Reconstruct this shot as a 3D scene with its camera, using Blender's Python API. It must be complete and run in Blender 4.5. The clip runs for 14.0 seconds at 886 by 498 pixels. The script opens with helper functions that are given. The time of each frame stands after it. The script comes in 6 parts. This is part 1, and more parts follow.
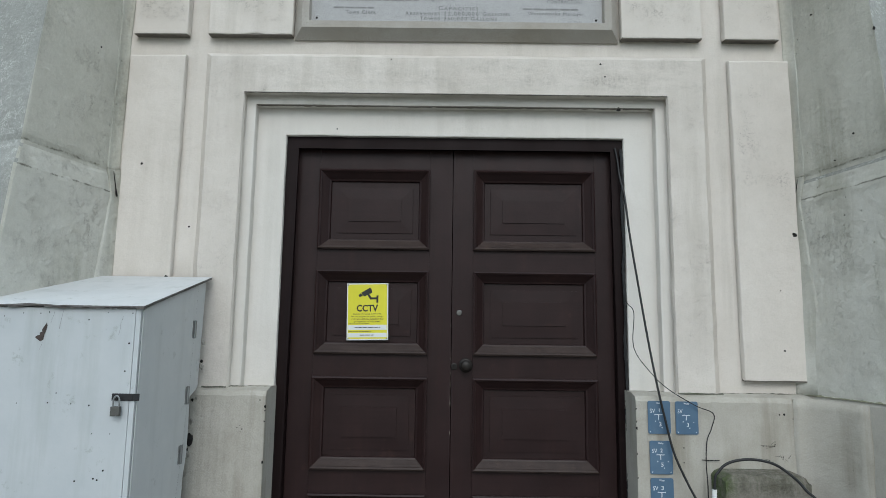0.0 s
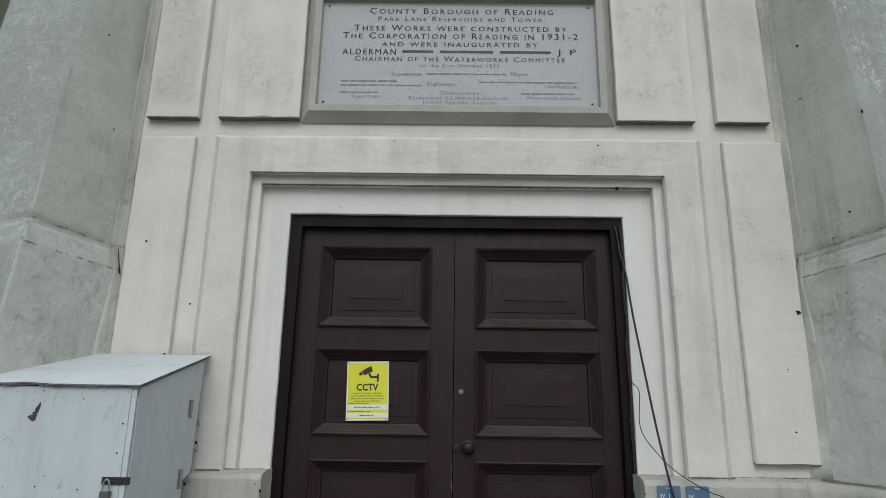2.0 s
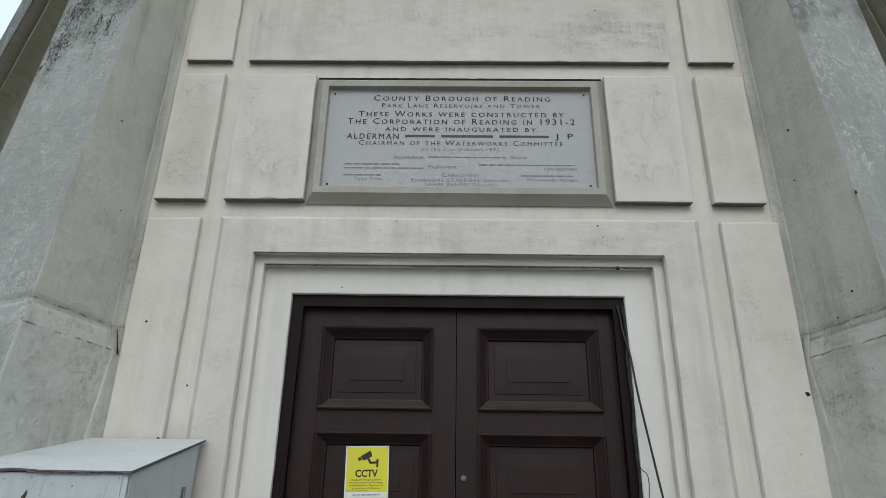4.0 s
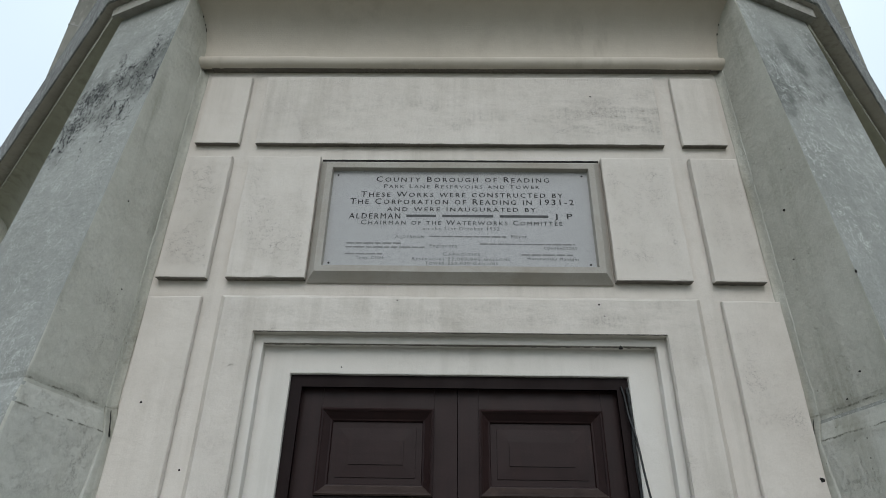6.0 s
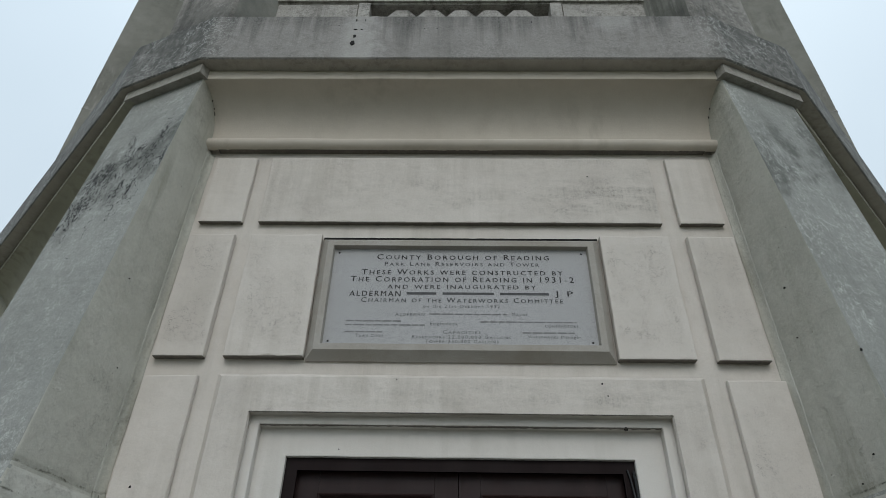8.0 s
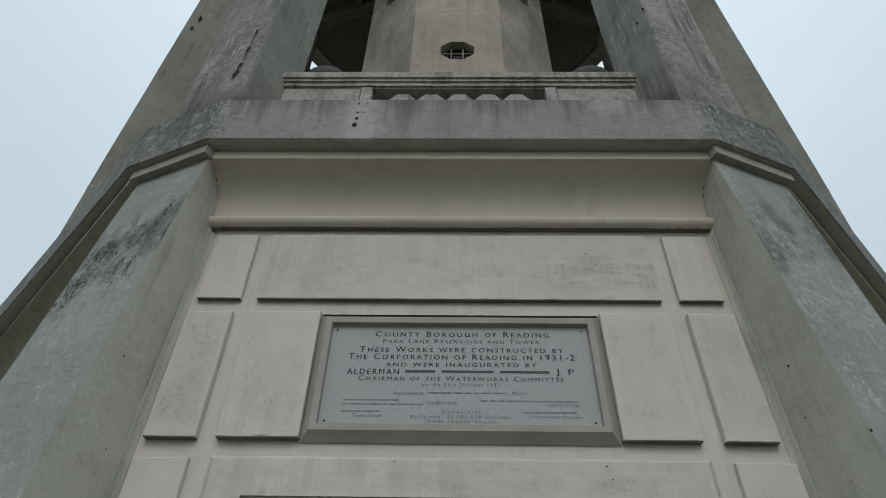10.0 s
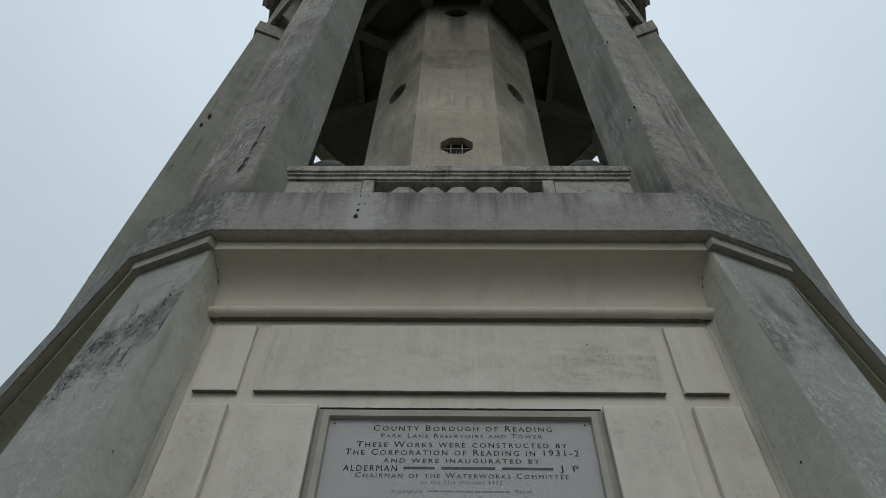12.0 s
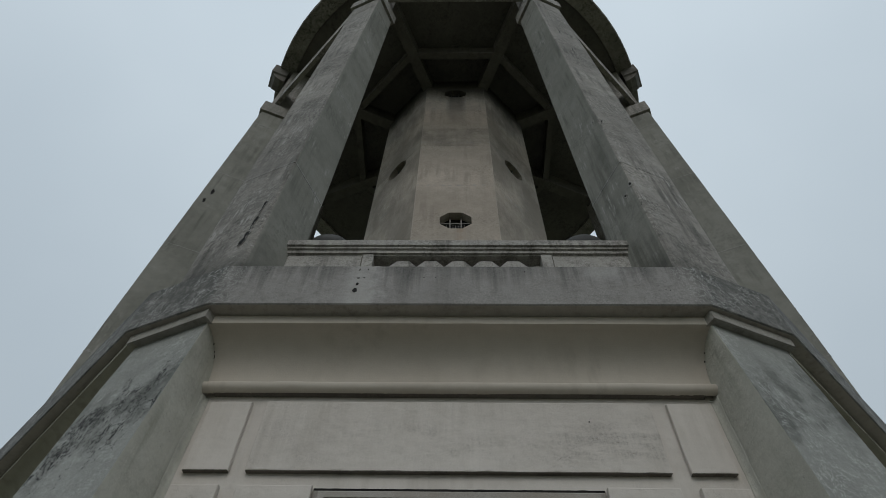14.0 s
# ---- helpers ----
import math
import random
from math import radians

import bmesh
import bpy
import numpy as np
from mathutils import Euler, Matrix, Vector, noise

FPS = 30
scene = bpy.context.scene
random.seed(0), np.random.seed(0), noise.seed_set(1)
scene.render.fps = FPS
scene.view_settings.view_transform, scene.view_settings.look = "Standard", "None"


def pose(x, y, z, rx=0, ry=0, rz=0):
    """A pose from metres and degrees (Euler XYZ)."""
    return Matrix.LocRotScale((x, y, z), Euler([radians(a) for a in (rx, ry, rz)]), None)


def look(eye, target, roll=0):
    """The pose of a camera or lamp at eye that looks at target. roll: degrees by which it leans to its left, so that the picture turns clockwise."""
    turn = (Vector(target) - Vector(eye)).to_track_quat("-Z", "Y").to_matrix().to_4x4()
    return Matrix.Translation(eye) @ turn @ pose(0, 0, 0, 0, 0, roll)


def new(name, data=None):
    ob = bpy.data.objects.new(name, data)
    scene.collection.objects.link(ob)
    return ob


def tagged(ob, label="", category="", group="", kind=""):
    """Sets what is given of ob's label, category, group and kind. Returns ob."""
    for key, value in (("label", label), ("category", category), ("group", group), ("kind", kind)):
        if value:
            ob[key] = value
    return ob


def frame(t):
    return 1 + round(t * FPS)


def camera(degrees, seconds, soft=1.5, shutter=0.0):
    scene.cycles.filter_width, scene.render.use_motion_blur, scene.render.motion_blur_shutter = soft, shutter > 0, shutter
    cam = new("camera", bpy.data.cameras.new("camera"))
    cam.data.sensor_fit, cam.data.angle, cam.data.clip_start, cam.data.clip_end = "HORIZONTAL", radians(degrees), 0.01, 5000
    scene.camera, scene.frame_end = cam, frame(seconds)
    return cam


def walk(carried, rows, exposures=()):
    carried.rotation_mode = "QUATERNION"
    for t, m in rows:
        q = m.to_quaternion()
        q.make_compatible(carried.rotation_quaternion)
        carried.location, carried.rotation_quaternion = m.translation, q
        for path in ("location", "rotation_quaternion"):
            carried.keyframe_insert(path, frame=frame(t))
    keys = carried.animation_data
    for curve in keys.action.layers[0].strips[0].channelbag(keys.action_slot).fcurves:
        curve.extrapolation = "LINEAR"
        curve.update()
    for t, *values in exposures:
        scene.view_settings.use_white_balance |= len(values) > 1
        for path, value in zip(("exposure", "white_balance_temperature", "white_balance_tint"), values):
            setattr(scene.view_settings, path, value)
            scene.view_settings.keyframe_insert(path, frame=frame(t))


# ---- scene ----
# ---------------------------------------------------------------- camera
cam = camera(69.65, 14.0, soft=0.75)
EYE = (-0.029, -3.2, 1.35)
ROWS = [  # seconds, heading, tilt, lean in degrees
    (0.0, -0.43, 7.85, 0.80), (0.5, -0.51, 9.48, 0.87), (1.0, -0.58, 11.23, 0.87), (1.5, -0.63, 13.03, 0.87),
    (2.0, -0.68, 14.79, 0.88), (2.5, -0.745, 16.58, 0.89), (3.0, -0.805, 18.37, 0.88), (5.5, -1.12, 27.27, 0.99),
    (6.0, -1.16, 29.02, 1.02), (6.5, -1.23, 30.78, 1.04), (7.0, -1.30, 32.51, 1.08), (7.5, -1.34, 34.25, 1.12),
    (8.0, -1.355, 35.99, 1.14), (10.5, -1.466, 44.67, 1.27), (11.0, -1.50, 46.57, 1.30), (11.5, -1.58, 48.74, 1.35),
    (12.0, -1.695, 50.98, 1.44), (12.5, -1.77, 53.30, 1.51), (13.0, -1.83, 55.58, 1.60), (13.5, -1.855, 57.63, 1.65),
    (14.0, -1.855, 57.63, 1.66)]
EXPOSURES = [(0.0, 1.10, 6300, 9.4), (1.0, 1.06, 6340, 9.5), (2.0, 0.95, 6380, 9.7), (3.0, 0.92, 6400, 9.9), (6.0, 0.76, 6430, 10.7), (6.5, 0.73, 6440, 10.7),
             (7.5, 0.62, 6450, 10.6), (8.0, 0.51, 6450, 10.5), (10.5, 0.26, 6520, 10), (11.0, 0.22, 6530, 10.3), (12.5, 0.00, 6550, 10),
             (13.5, -0.12, 6550, 11.2), (14.0, -0.12, 6550, 11.3)]
walk(cam, [(t, pose(*EYE, 0, 0, -h) @ pose(0, 0, 0, 90 + a) @ pose(0, 0, 0, 0, 0, r)) for t, h, a, r in ROWS], EXPOSURES)

# ---------------------------------------------------------------- world and sun
SUN_EL, SUN_AZ = 36.0, 179.0            # degrees; heading of the bright part of the cloud, clockwise from +y
world = bpy.data.worlds.new("overcast_sky")
scene.world = world
world.use_nodes = True
wn, wl = world.node_tree.nodes, world.node_tree.links
sky = wn.new("ShaderNodeTexSky")
sky.sky_type, sky.sun_disc = "NISHITA", False
sky.sun_elevation, sky.sun_rotation = radians(SUN_EL), radians(SUN_AZ)
grey = wn.new("ShaderNodeMix")
grey.data_type = "RGBA"
grey.inputs[0].default_value = 0.80
cloud_tex = wn.new("ShaderNodeTexNoise")
cloud_tex.inputs["Scale"].default_value, cloud_tex.inputs["Detail"].default_value = 1.3, 4
cloud_ramp = wn.new("ShaderNodeValToRGB")
cloud_ramp.color_ramp.elements[0].position, cloud_ramp.color_ramp.elements[0].color = 0.30, (5.78, 6.80, 7.42, 1)
cloud_ramp.color_ramp.elements[1].position, cloud_ramp.color_ramp.elements[1].color = 0.72, (6.95, 8.0, 8.54, 1)
wl.new(cloud_tex.outputs["Fac"], cloud_ramp.inputs["Fac"])
wl.new(sky.outputs[0], grey.inputs[6])
wl.new(cloud_ramp.outputs[0], grey.inputs[7])
sky_dir = wn.new("ShaderNodeTexCoord")
sky_up = wn.new("ShaderNodeSeparateXYZ")
wl.new(sky_dir.outputs["Generated"], sky_up.inputs[0])
up_power = wn.new("ShaderNodeMath")        # an overcast sky grows brighter towards the zenith
up_power.operation, up_power.use_clamp = "POWER", True
up_power.inputs[1].default_value = 1.6
lift_up = wn.new("ShaderNodeMath")
lift_up.operation = "MULTIPLY_ADD"
lift_up.inputs[1].default_value, lift_up.inputs[2].default_value = 0.58, 0.66
wl.new(sky_up.outputs["Z"], up_power.inputs[0])
wl.new(up_power.outputs[0], lift_up.inputs[0])
overcast = wn.new("ShaderNodeVectorMath")
overcast.operation = "SCALE"
wl.new(grey.outputs[2], overcast.inputs[0])
wl.new(lift_up.outputs[0], overcast.inputs["Scale"])
wl.new(overcast.outputs[0], wn["Background"].inputs[0])
wn["Background"].inputs[1].default_value = 0.10
sun = new("sun", bpy.data.lights.new("sun", "SUN"))
sun.data.energy, sun.data.angle, sun.data.color = 0.50, radians(30), (1.0, 0.965, 0.92)
az, el = radians(SUN_AZ), radians(SUN_EL)
sun.matrix_world = look((math.sin(az) * math.cos(el) * 40, math.cos(az) * math.cos(el) * 40, math.sin(el) * 40), (0, 0, 0))


# ---------------------------------------------------------------- materials
class Nodes:
    """A small wrapper to write node trees in few lines."""

    def __init__(self, name):
        self.mat = bpy.data.materials.new(name)
        self.mat.use_nodes = True
        self.t = self.mat.node_tree
        self.bsdf = self.t.nodes["Principled BSDF"]
        tc = self.t.nodes.new("ShaderNodeTexCoord")
        oi = self.t.nodes.new("ShaderNodeObjectInfo")
        shift = self.t.nodes.new("ShaderNodeVectorMath")
        shift.operation = "MULTIPLY_ADD"
        shift.inputs[1].default_value = (1, 1, 1)
        scl = self.t.nodes.new("ShaderNodeMath")
        scl.operation = "MULTIPLY"
        scl.inputs[1].default_value = 23.0
        self.link(oi.outputs["Random"], scl.inputs[0])
        self.link(tc.outputs["Object"], shift.inputs[0])
        self.link(scl.outputs[0], shift.inputs[2])
        self.plain = tc.outputs["Object"]
        self.within = tc.outputs["Generated"]
        self.vec = shift.outputs[0]
        self.random = oi.outputs["Random"]

    def link(self, a, b):
        self.t.links.new(a, b)

    def stretched(self, x, y, z, vec=None):
        m = self.t.nodes.new("ShaderNodeVectorMath")
        m.operation = "MULTIPLY"
        m.inputs[1].default_value = (x, y, z)
        self.link(vec or self.vec, m.inputs[0])
        return m.outputs[0]

    def noise(self, scale, detail=5.0, rough=0.55, vec=None, distort=0.0):
        n = self.t.nodes.new("ShaderNodeTexNoise")
        n.inputs["Scale"].default_value, n.inputs["Detail"].default_value = scale, detail
        n.inputs["Roughness"].default_value, n.inputs["Distortion"].default_value = rough, distort
        self.link(vec or self.vec, n.inputs["Vector"])
        return n.outputs["Fac"]

    def cells(self, scale, vec=None, kind="DISTANCE_TO_EDGE"):
        n = self.t.nodes.new("ShaderNodeTexVoronoi")
        n.feature = kind
        n.inputs["Scale"].default_value = scale
        self.link(vec or self.vec, n.inputs["Vector"])
        return n.outputs["Distance"]

    def warp(self, amount, scale=3.0, vec=None):
        n = self.t.nodes.new("ShaderNodeTexNoise")
        n.inputs["Scale"].default_value, n.inputs["Detail"].default_value = scale, 4
        self.link(vec or self.vec, n.inputs["Vector"])
        m = self.t.nodes.new("ShaderNodeVectorMath")
        m.operation = "MULTIPLY_ADD"
        m.inputs[1].default_value = (amount, amount, amount)
        self.link(n.outputs["Color"], m.inputs[0])
        self.link(vec or self.vec, m.inputs[2])
        return m.outputs[0]

    def ramp(self, fac, lo, hi, a=0.0, b=1.0):
        n = self.t.nodes.new("ShaderNodeMapRange")
        n.inputs["From Min"].default_value, n.inputs["From Max"].default_value = lo, hi
        n.inputs["To Min"].default_value, n.inputs["To Max"].default_value = a, b
        self.link(fac, n.inputs["Value"])
        return n.outputs[0]

    def math(self, op, a, b):
        n = self.t.nodes.new("ShaderNodeMath")
        n.operation = op
        for k, v in enumerate((a, b)):
            if isinstance(v, (int, float)):
                n.inputs[k].default_value = v
            else:
                self.link(v, n.inputs[k])
        return n.outputs[0]

    def axis(self, k, vec=None):
        n = self.t.nodes.new("ShaderNodeSeparateXYZ")
        self.link(vec or self.plain, n.inputs[0])
        return n.outputs[k]

    def mix(self, fac, a, b, kind="MIX"):
        n = self.t.nodes.new("ShaderNodeMix")
        n.data_type, n.blend_type = "RGBA", kind
        for sock, v in ((n.inputs[0], fac), (n.inputs[6], a), (n.inputs[7], b)):
            if isinstance(v, (int, float)):
                sock.default_value = v
            elif isinstance(v, tuple):
                sock.default_value = (*v, 1)
            else:
                self.link(v, sock)
        return n.outputs[2]

    def done(self, color, rough, height=None, bump=0.3, dist=0.01, metal=0.0, spec=0.4):
        b = self.bsdf
        for sock, v in ((b.inputs["Base Color"], color), (b.inputs["Roughness"], rough)):
            if isinstance(v, tuple):
                sock.default_value = (*v, 1)
            elif isinstance(v, (int, float)):
                sock.default_value = v
            else:
                self.link(v, sock)
        b.inputs["Metallic"].default_value = metal
        b.inputs["Specular IOR Level"].default_value = spec
        if height is not None:
            n = self.t.nodes.new("ShaderNodeBump")
            n.inputs["Strength"].default_value, n.inputs["Distance"].default_value = bump, dist
            self.link(height, n.inputs["Height"])
            self.link(n.outputs[0], b.inputs["Normal"])
        return self.mat


def masonry(name, base, alt, stain, stain_amt=0.5, streak_amt=0.4, vein=None, vein_amt=0.0, pits=0.0, rough=0.85,
            bump=0.35, scale=1.0, wrinkle=0.0, speck=0.1, joints=0.0, mottle=0.0, mottle_zone=(0.40, 0.60), crazed=False, scratch=0.0, grain=0.0, grain_amt=0.5, trowel=0.0):
    """Painted render or bare concrete: cloudy tone, grain, run-down streaks, crazing and pits."""
    g = Nodes(name)
    big = g.ramp(g.noise(0.8 * scale, 6, 0.6), 0.32, 0.68)
    col = g.mix(big, base, alt)
    mid = g.ramp(g.noise(5.5 * scale, 8, 0.65), 0.35, 0.75)
    col = g.mix(g.math("MULTIPLY", mid, stain_amt * 0.5), col, stain)
    runs = g.noise(1.0, 4, 0.6, g.stretched(9.0, 9.0, 0.55))
    patch = g.ramp(g.noise(1.3, 3, 0.5), 0.42, 0.62)
    col = g.mix(g.math("MULTIPLY", g.math("MULTIPLY", g.ramp(runs, 0.47, 0.64), patch), streak_amt), col, stain)
    fine = g.noise(150.0, 5, 0.75)
    col = g.mix(speck, col, g.mix(g.ramp(fine, 0.3, 0.7), (0.25, 0.25, 0.25), (1, 1, 1)), "MULTIPLY")
    h = g.math("ADD", g.math("MULTIPLY", fine, 0.25), g.math("MULTIPLY", g.noise(14.0, 8, 0.6), 0.8))
    if trowel:                             # uneven render under the paint: soft swells and a few hard lumps
        h = g.math("ADD", h, g.math("MULTIPLY", g.noise(5.0, 3, 0.5), trowel * 2.2))
        lumps = g.math("MULTIPLY", g.ramp(g.noise(22.0, 4, 0.6), 0.62, 0.68), g.ramp(g.noise(1.7, 3, 0.6), 0.48, 0.60))
        h = g.math("ADD", h, g.math("MULTIPLY", lumps, trowel * 0.25))
    if grain:                              # coarse aggregate showing through, light and dark
        gn = g.noise(grain, 3, 0.62)
        gz = g.ramp(g.noise(grain * 0.05, 4, 0.6), 0.40, 0.62, 0.10, 1.0)
        col = g.mix(g.math("MULTIPLY", g.math("MULTIPLY", g.ramp(gn, 0.49, 0.37), gz), grain_amt), col, tuple(c * 0.55 for c in stain))
        col = g.mix(g.math("MULTIPLY", g.math("MULTIPLY", g.ramp(gn, 0.53, 0.66), gz), grain_amt * 0.6), col, tuple(min(1, c * 1.5) for c in alt))
        h = g.math("ADD", h, g.math("MULTIPLY", gn, 1.2 * grain_amt))
    if wrinkle:                            # crazed old paint: fine broken lines, sparse hair cracks, small lips of lifted paint
        w = g.warp(0.010, 40.0)
        wr = g.noise(72.0, 4, 0.64, g.stretched(0.7, 1.0, 1.0, w))
        zone = g.ramp(g.noise(1.9, 7, 0.70), 0.49, 0.62)
        if crazed:                         # raised panels craze in their middle, away from the margins
            gx, gz = g.axis(0, g.within), g.axis(2, g.within)
            rim = g.math("MINIMUM", g.math("MINIMUM", gx, g.math("SUBTRACT", 1.0, gx)), g.math("MINIMUM", gz, g.math("SUBTRACT", 1.0, gz)))
            zone = g.math("MULTIPLY", g.ramp(g.math("ADD", rim, g.math("MULTIPLY", g.math("SUBTRACT", g.noise(7.0, 5, 0.7), 0.5), 0.30)), 0.06, 0.17),
                          g.ramp(g.noise(3.2, 6, 0.68, g.stretched(1.0, 1.0, 0.6)), 0.34, 0.54))
            if crazed == "upper":
                zone = g.math("MULTIPLY", zone, g.ramp(g.math("ADD", gz, g.math("MULTIPLY", g.noise(4.0, 4, 0.6), 0.3)), 0.58, 0.80))
        broken = g.math("MULTIPLY", g.ramp(g.noise(30.0, 5, 0.7), 0.44, 0.56), g.ramp(g.noise(7.0, 5, 0.7), 0.36, 0.60))
        line = g.math("MULTIPLY", g.ramp(g.math("ABSOLUTE", g.math("SUBTRACT", wr, 0.52), 0), 0.030, 0.006), g.math("MULTIPLY", zone, broken))
        h = g.math("SUBTRACT", h, g.math("MULTIPLY", line, 1.0 * wrinkle))
        col = g.mix(g.math("MULTIPLY", line, 0.80 * wrinkle), col, tuple(c * 0.42 for c in stain))
        col = g.mix(g.math("MULTIPLY", zone, 0.10 * wrinkle), col, stain)
    if vein_amt:
        w2 = g.warp(0.10, 6.0, g.stretched(1.0, 1.0, 0.40))
        vn = g.noise(6.5, 7, 0.66, w2)
        some = g.ramp(g.noise(1.5, 6, 0.68), 0.46, 0.58)
        line = g.math("MULTIPLY", g.ramp(g.math("ABSOLUTE", g.math("SUBTRACT", vn, 0.5), 0), 0.011, 0.003), some)
        lace = g.math("MULTIPLY", g.ramp(g.math("ABSOLUTE", g.math("SUBTRACT", g.noise(30.0, 7, 0.72, w2), 0.5), 0), 0.030, 0.006),
                      g.ramp(g.noise(3.4, 6, 0.70), 0.50, 0.62))
        col = g.mix(g.math("MULTIPLY", g.math("MAXIMUM", line, g.math("MULTIPLY", lace, 0.6)), vein_amt), col, vein)
        h = g.math("ADD", h, g.math("MULTIPLY", line, 0.5))
    if pits:
        dots = g.cells(19.0, None, "F1")
        hole = g.math("MULTIPLY", g.ramp(dots, 0.11, 0.06), g.ramp(g.noise(2.6, 3, 0.5), 0.55, 0.63))
        col = g.mix(g.math("MULTIPLY", hole, pits), col, (0.03, 0.03, 0.028))
        h = g.math("SUBTRACT", h, g.math("MULTIPLY", hole, 1.5))
    if mottle:                             # lichen and soot: dense dark and pale flecks in uneven patches
        mt = g.noise(20.0, 5, 0.68)
        mz = g.ramp(g.noise(0.95, 6, 0.64), *mottle_zone)
        m2 = g.noise(46.0, 4, 0.65)
        col = g.mix(g.math("MULTIPLY", g.math("MULTIPLY", g.ramp(mt, 0.48, 0.64), mz), mottle), col, tuple(c * 0.42 for c in stain))
        col = g.mix(g.math("MULTIPLY", g.math("MULTIPLY", g.ramp(m2, 0.57, 0.68), mz), mottle * 0.45), col, tuple(min(1, c * 1.45) for c in alt))
        pale = g.ramp(g.noise(1.4, 8, 0.72), 0.56, 0.72)
        col = g.mix(g.math("MULTIPLY", pale, mottle * 0.35), col, tuple(min(1, c * 1.30) for c in alt))
        h = g.math("ADD", h, g.math("MULTIPLY", g.math("MULTIPLY", mt, mz), 0.8))
    if scratch:                            # short pale marks along the grain of the old shuttering, in patches
        sn = g.noise(1.0, 3, 0.6, g.stretched(30.0, 30.0, 3.5))
        sz0 = g.math("MULTIPLY", g.ramp(g.noise(0.75, 4, 0.6), 0.48, 0.58), g.ramp(g.noise(4.5, 3, 0.6), 0.46, 0.58))
        col = g.mix(g.math("MULTIPLY", g.math("MULTIPLY", g.ramp(sn, 0.52, 0.62), sz0), scratch), col, (0.42, 0.40, 0.375))
    if joints:                             # level lines left by the formwork, with pale lime below
        zj = g.math("ADD", g.axis(2), g.math("ADD", g.math("MULTIPLY", g.noise(6.0, 4, 0.6), 0.10), g.math("MULTIPLY", g.random, 3.0)))
        fr = g.math("FRACT", g.math("DIVIDE", zj, 2.35), 0)
        lime = g.math("MULTIPLY", g.ramp(fr, 0.035, 0.0), g.ramp(g.noise(5.0, 6, 0.7, g.stretched(2.2, 2.2, 0.35)), 0.47, 0.60))
        tone = g.ramp(g.noise(0.42, 2, 0.4, g.stretched(0.15, 0.15, 1.0)), 0.42, 0.58)
        col = g.mix(g.math("MULTIPLY", tone, 0.45), col, tuple(c * 0.62 for c in base))
        col = g.mix(g.math("MULTIPLY", lime, joints), col, (0.42, 0.41, 0.39))
        h = g.math("SUBTRACT", h, g.math("MULTIPLY", g.ramp(g.math("ABSOLUTE", g.math("SUBTRACT", fr, 0.004), 0), 0.003, 0.0), 1.2))
    g.parts = (col, rough, h, bump)
    return g


def finish(g, col=None):
    return g.done(col or g.parts[0], g.parts[1], g.parts[2], g.parts[3], 0.015)


CREAM = ((0.630, 0.580, 0.524), (0.690, 0.640, 0.584), (0.415, 0.375, 0.320))
WALL = finish(masonry("cream_masonry_paint", *CREAM, 0.50, 0.42, bump=0.34, wrinkle=0.22, speck=0.13, mottle=0.07, mottle_zone=(0.50, 0.70), trowel=0.5))
WALL_PANEL = finish(masonry("crazed_cream_paint", *CREAM, 0.45, 0.30, bump=0.48, wrinkle=1.0, speck=0.11, mottle=0.07, mottle_zone=(0.50, 0.70),
                            crazed=True, trowel=0.3))
WALL_UPPER = finish(masonry("part_crazed_cream_paint", *CREAM, 0.45, 0.30, bump=0.42, wrinkle=1.0, speck=0.11, mottle=0.07, mottle_zone=(0.50, 0.70),
                            crazed="upper", trowel=0.4))
def smudged(name, x0, x1, z0, z1, z2, z3, amount):
    """Cream paint with level smudges of soot and crazing, dragged down a little, in one stretch of the surface."""
    g = masonry(name, *CREAM, 0.55, 0.40, bump=0.55, wrinkle=0.7, speck=0.16, mottle=0.10, mottle_zone=(0.48, 0.66), trowel=0.4)
    smear = g.noise(1.0, 7, 0.72, g.stretched(3.0, 3.0, 10.0))
    drag = g.noise(1.0, 5, 0.66, g.stretched(40.0, 40.0, 6.0))
    grit = g.noise(75.0, 4, 0.68)
    spread = g.math("MULTIPLY", g.ramp(g.axis(0), x0, x1, 0.30, 1.0), g.math("MULTIPLY", g.ramp(g.axis(2), z0, z1), g.ramp(g.axis(2), z3, z2)))
    smut = g.math("MULTIPLY", g.ramp(smear, 0.44, 0.66), g.math("MULTIPLY", g.ramp(drag, 0.34, 0.60, 0.25, 1.0), g.ramp(grit, 0.36, 0.58, 0.25, 1.0)))
    return finish(g, g.mix(g.math("MULTIPLY", g.math("MULTIPLY", smut, spread), amount), g.parts[0], (0.22, 0.20, 0.17)))


WALL_FRIEZE = smudged("smudged_cream_paint", -1.1, 0.9, 3.90, 4.03, 4.18, 4.42, 0.85)
WALL_OVER = smudged("crazed_smudged_cream_paint", -1.5, 0.3, 2.62, 2.67, 2.74, 2.86, 0.65)
WALL_CLEAN = finish(masonry("smooth_cream_paint", (0.640, 0.606, 0.558), (0.690, 0.656, 0.610), (0.45, 0.42, 0.37), 0.35, 0.30,
                            bump=0.24, speck=0.08, mottle=0.04, mottle_zone=(0.52, 0.70), trowel=0.5))
PLINTH = finish(masonry("stained_plinth_paint", (0.435, 0.412, 0.360), (0.510, 0.484, 0.432), (0.225, 0.200, 0.150), 0.70, 0.85,
                        bump=0.5, wrinkle=0.25, speck=0.18, pits=0.6, mottle=0.10, mottle_zone=(0.48, 0.66), trowel=0.4))
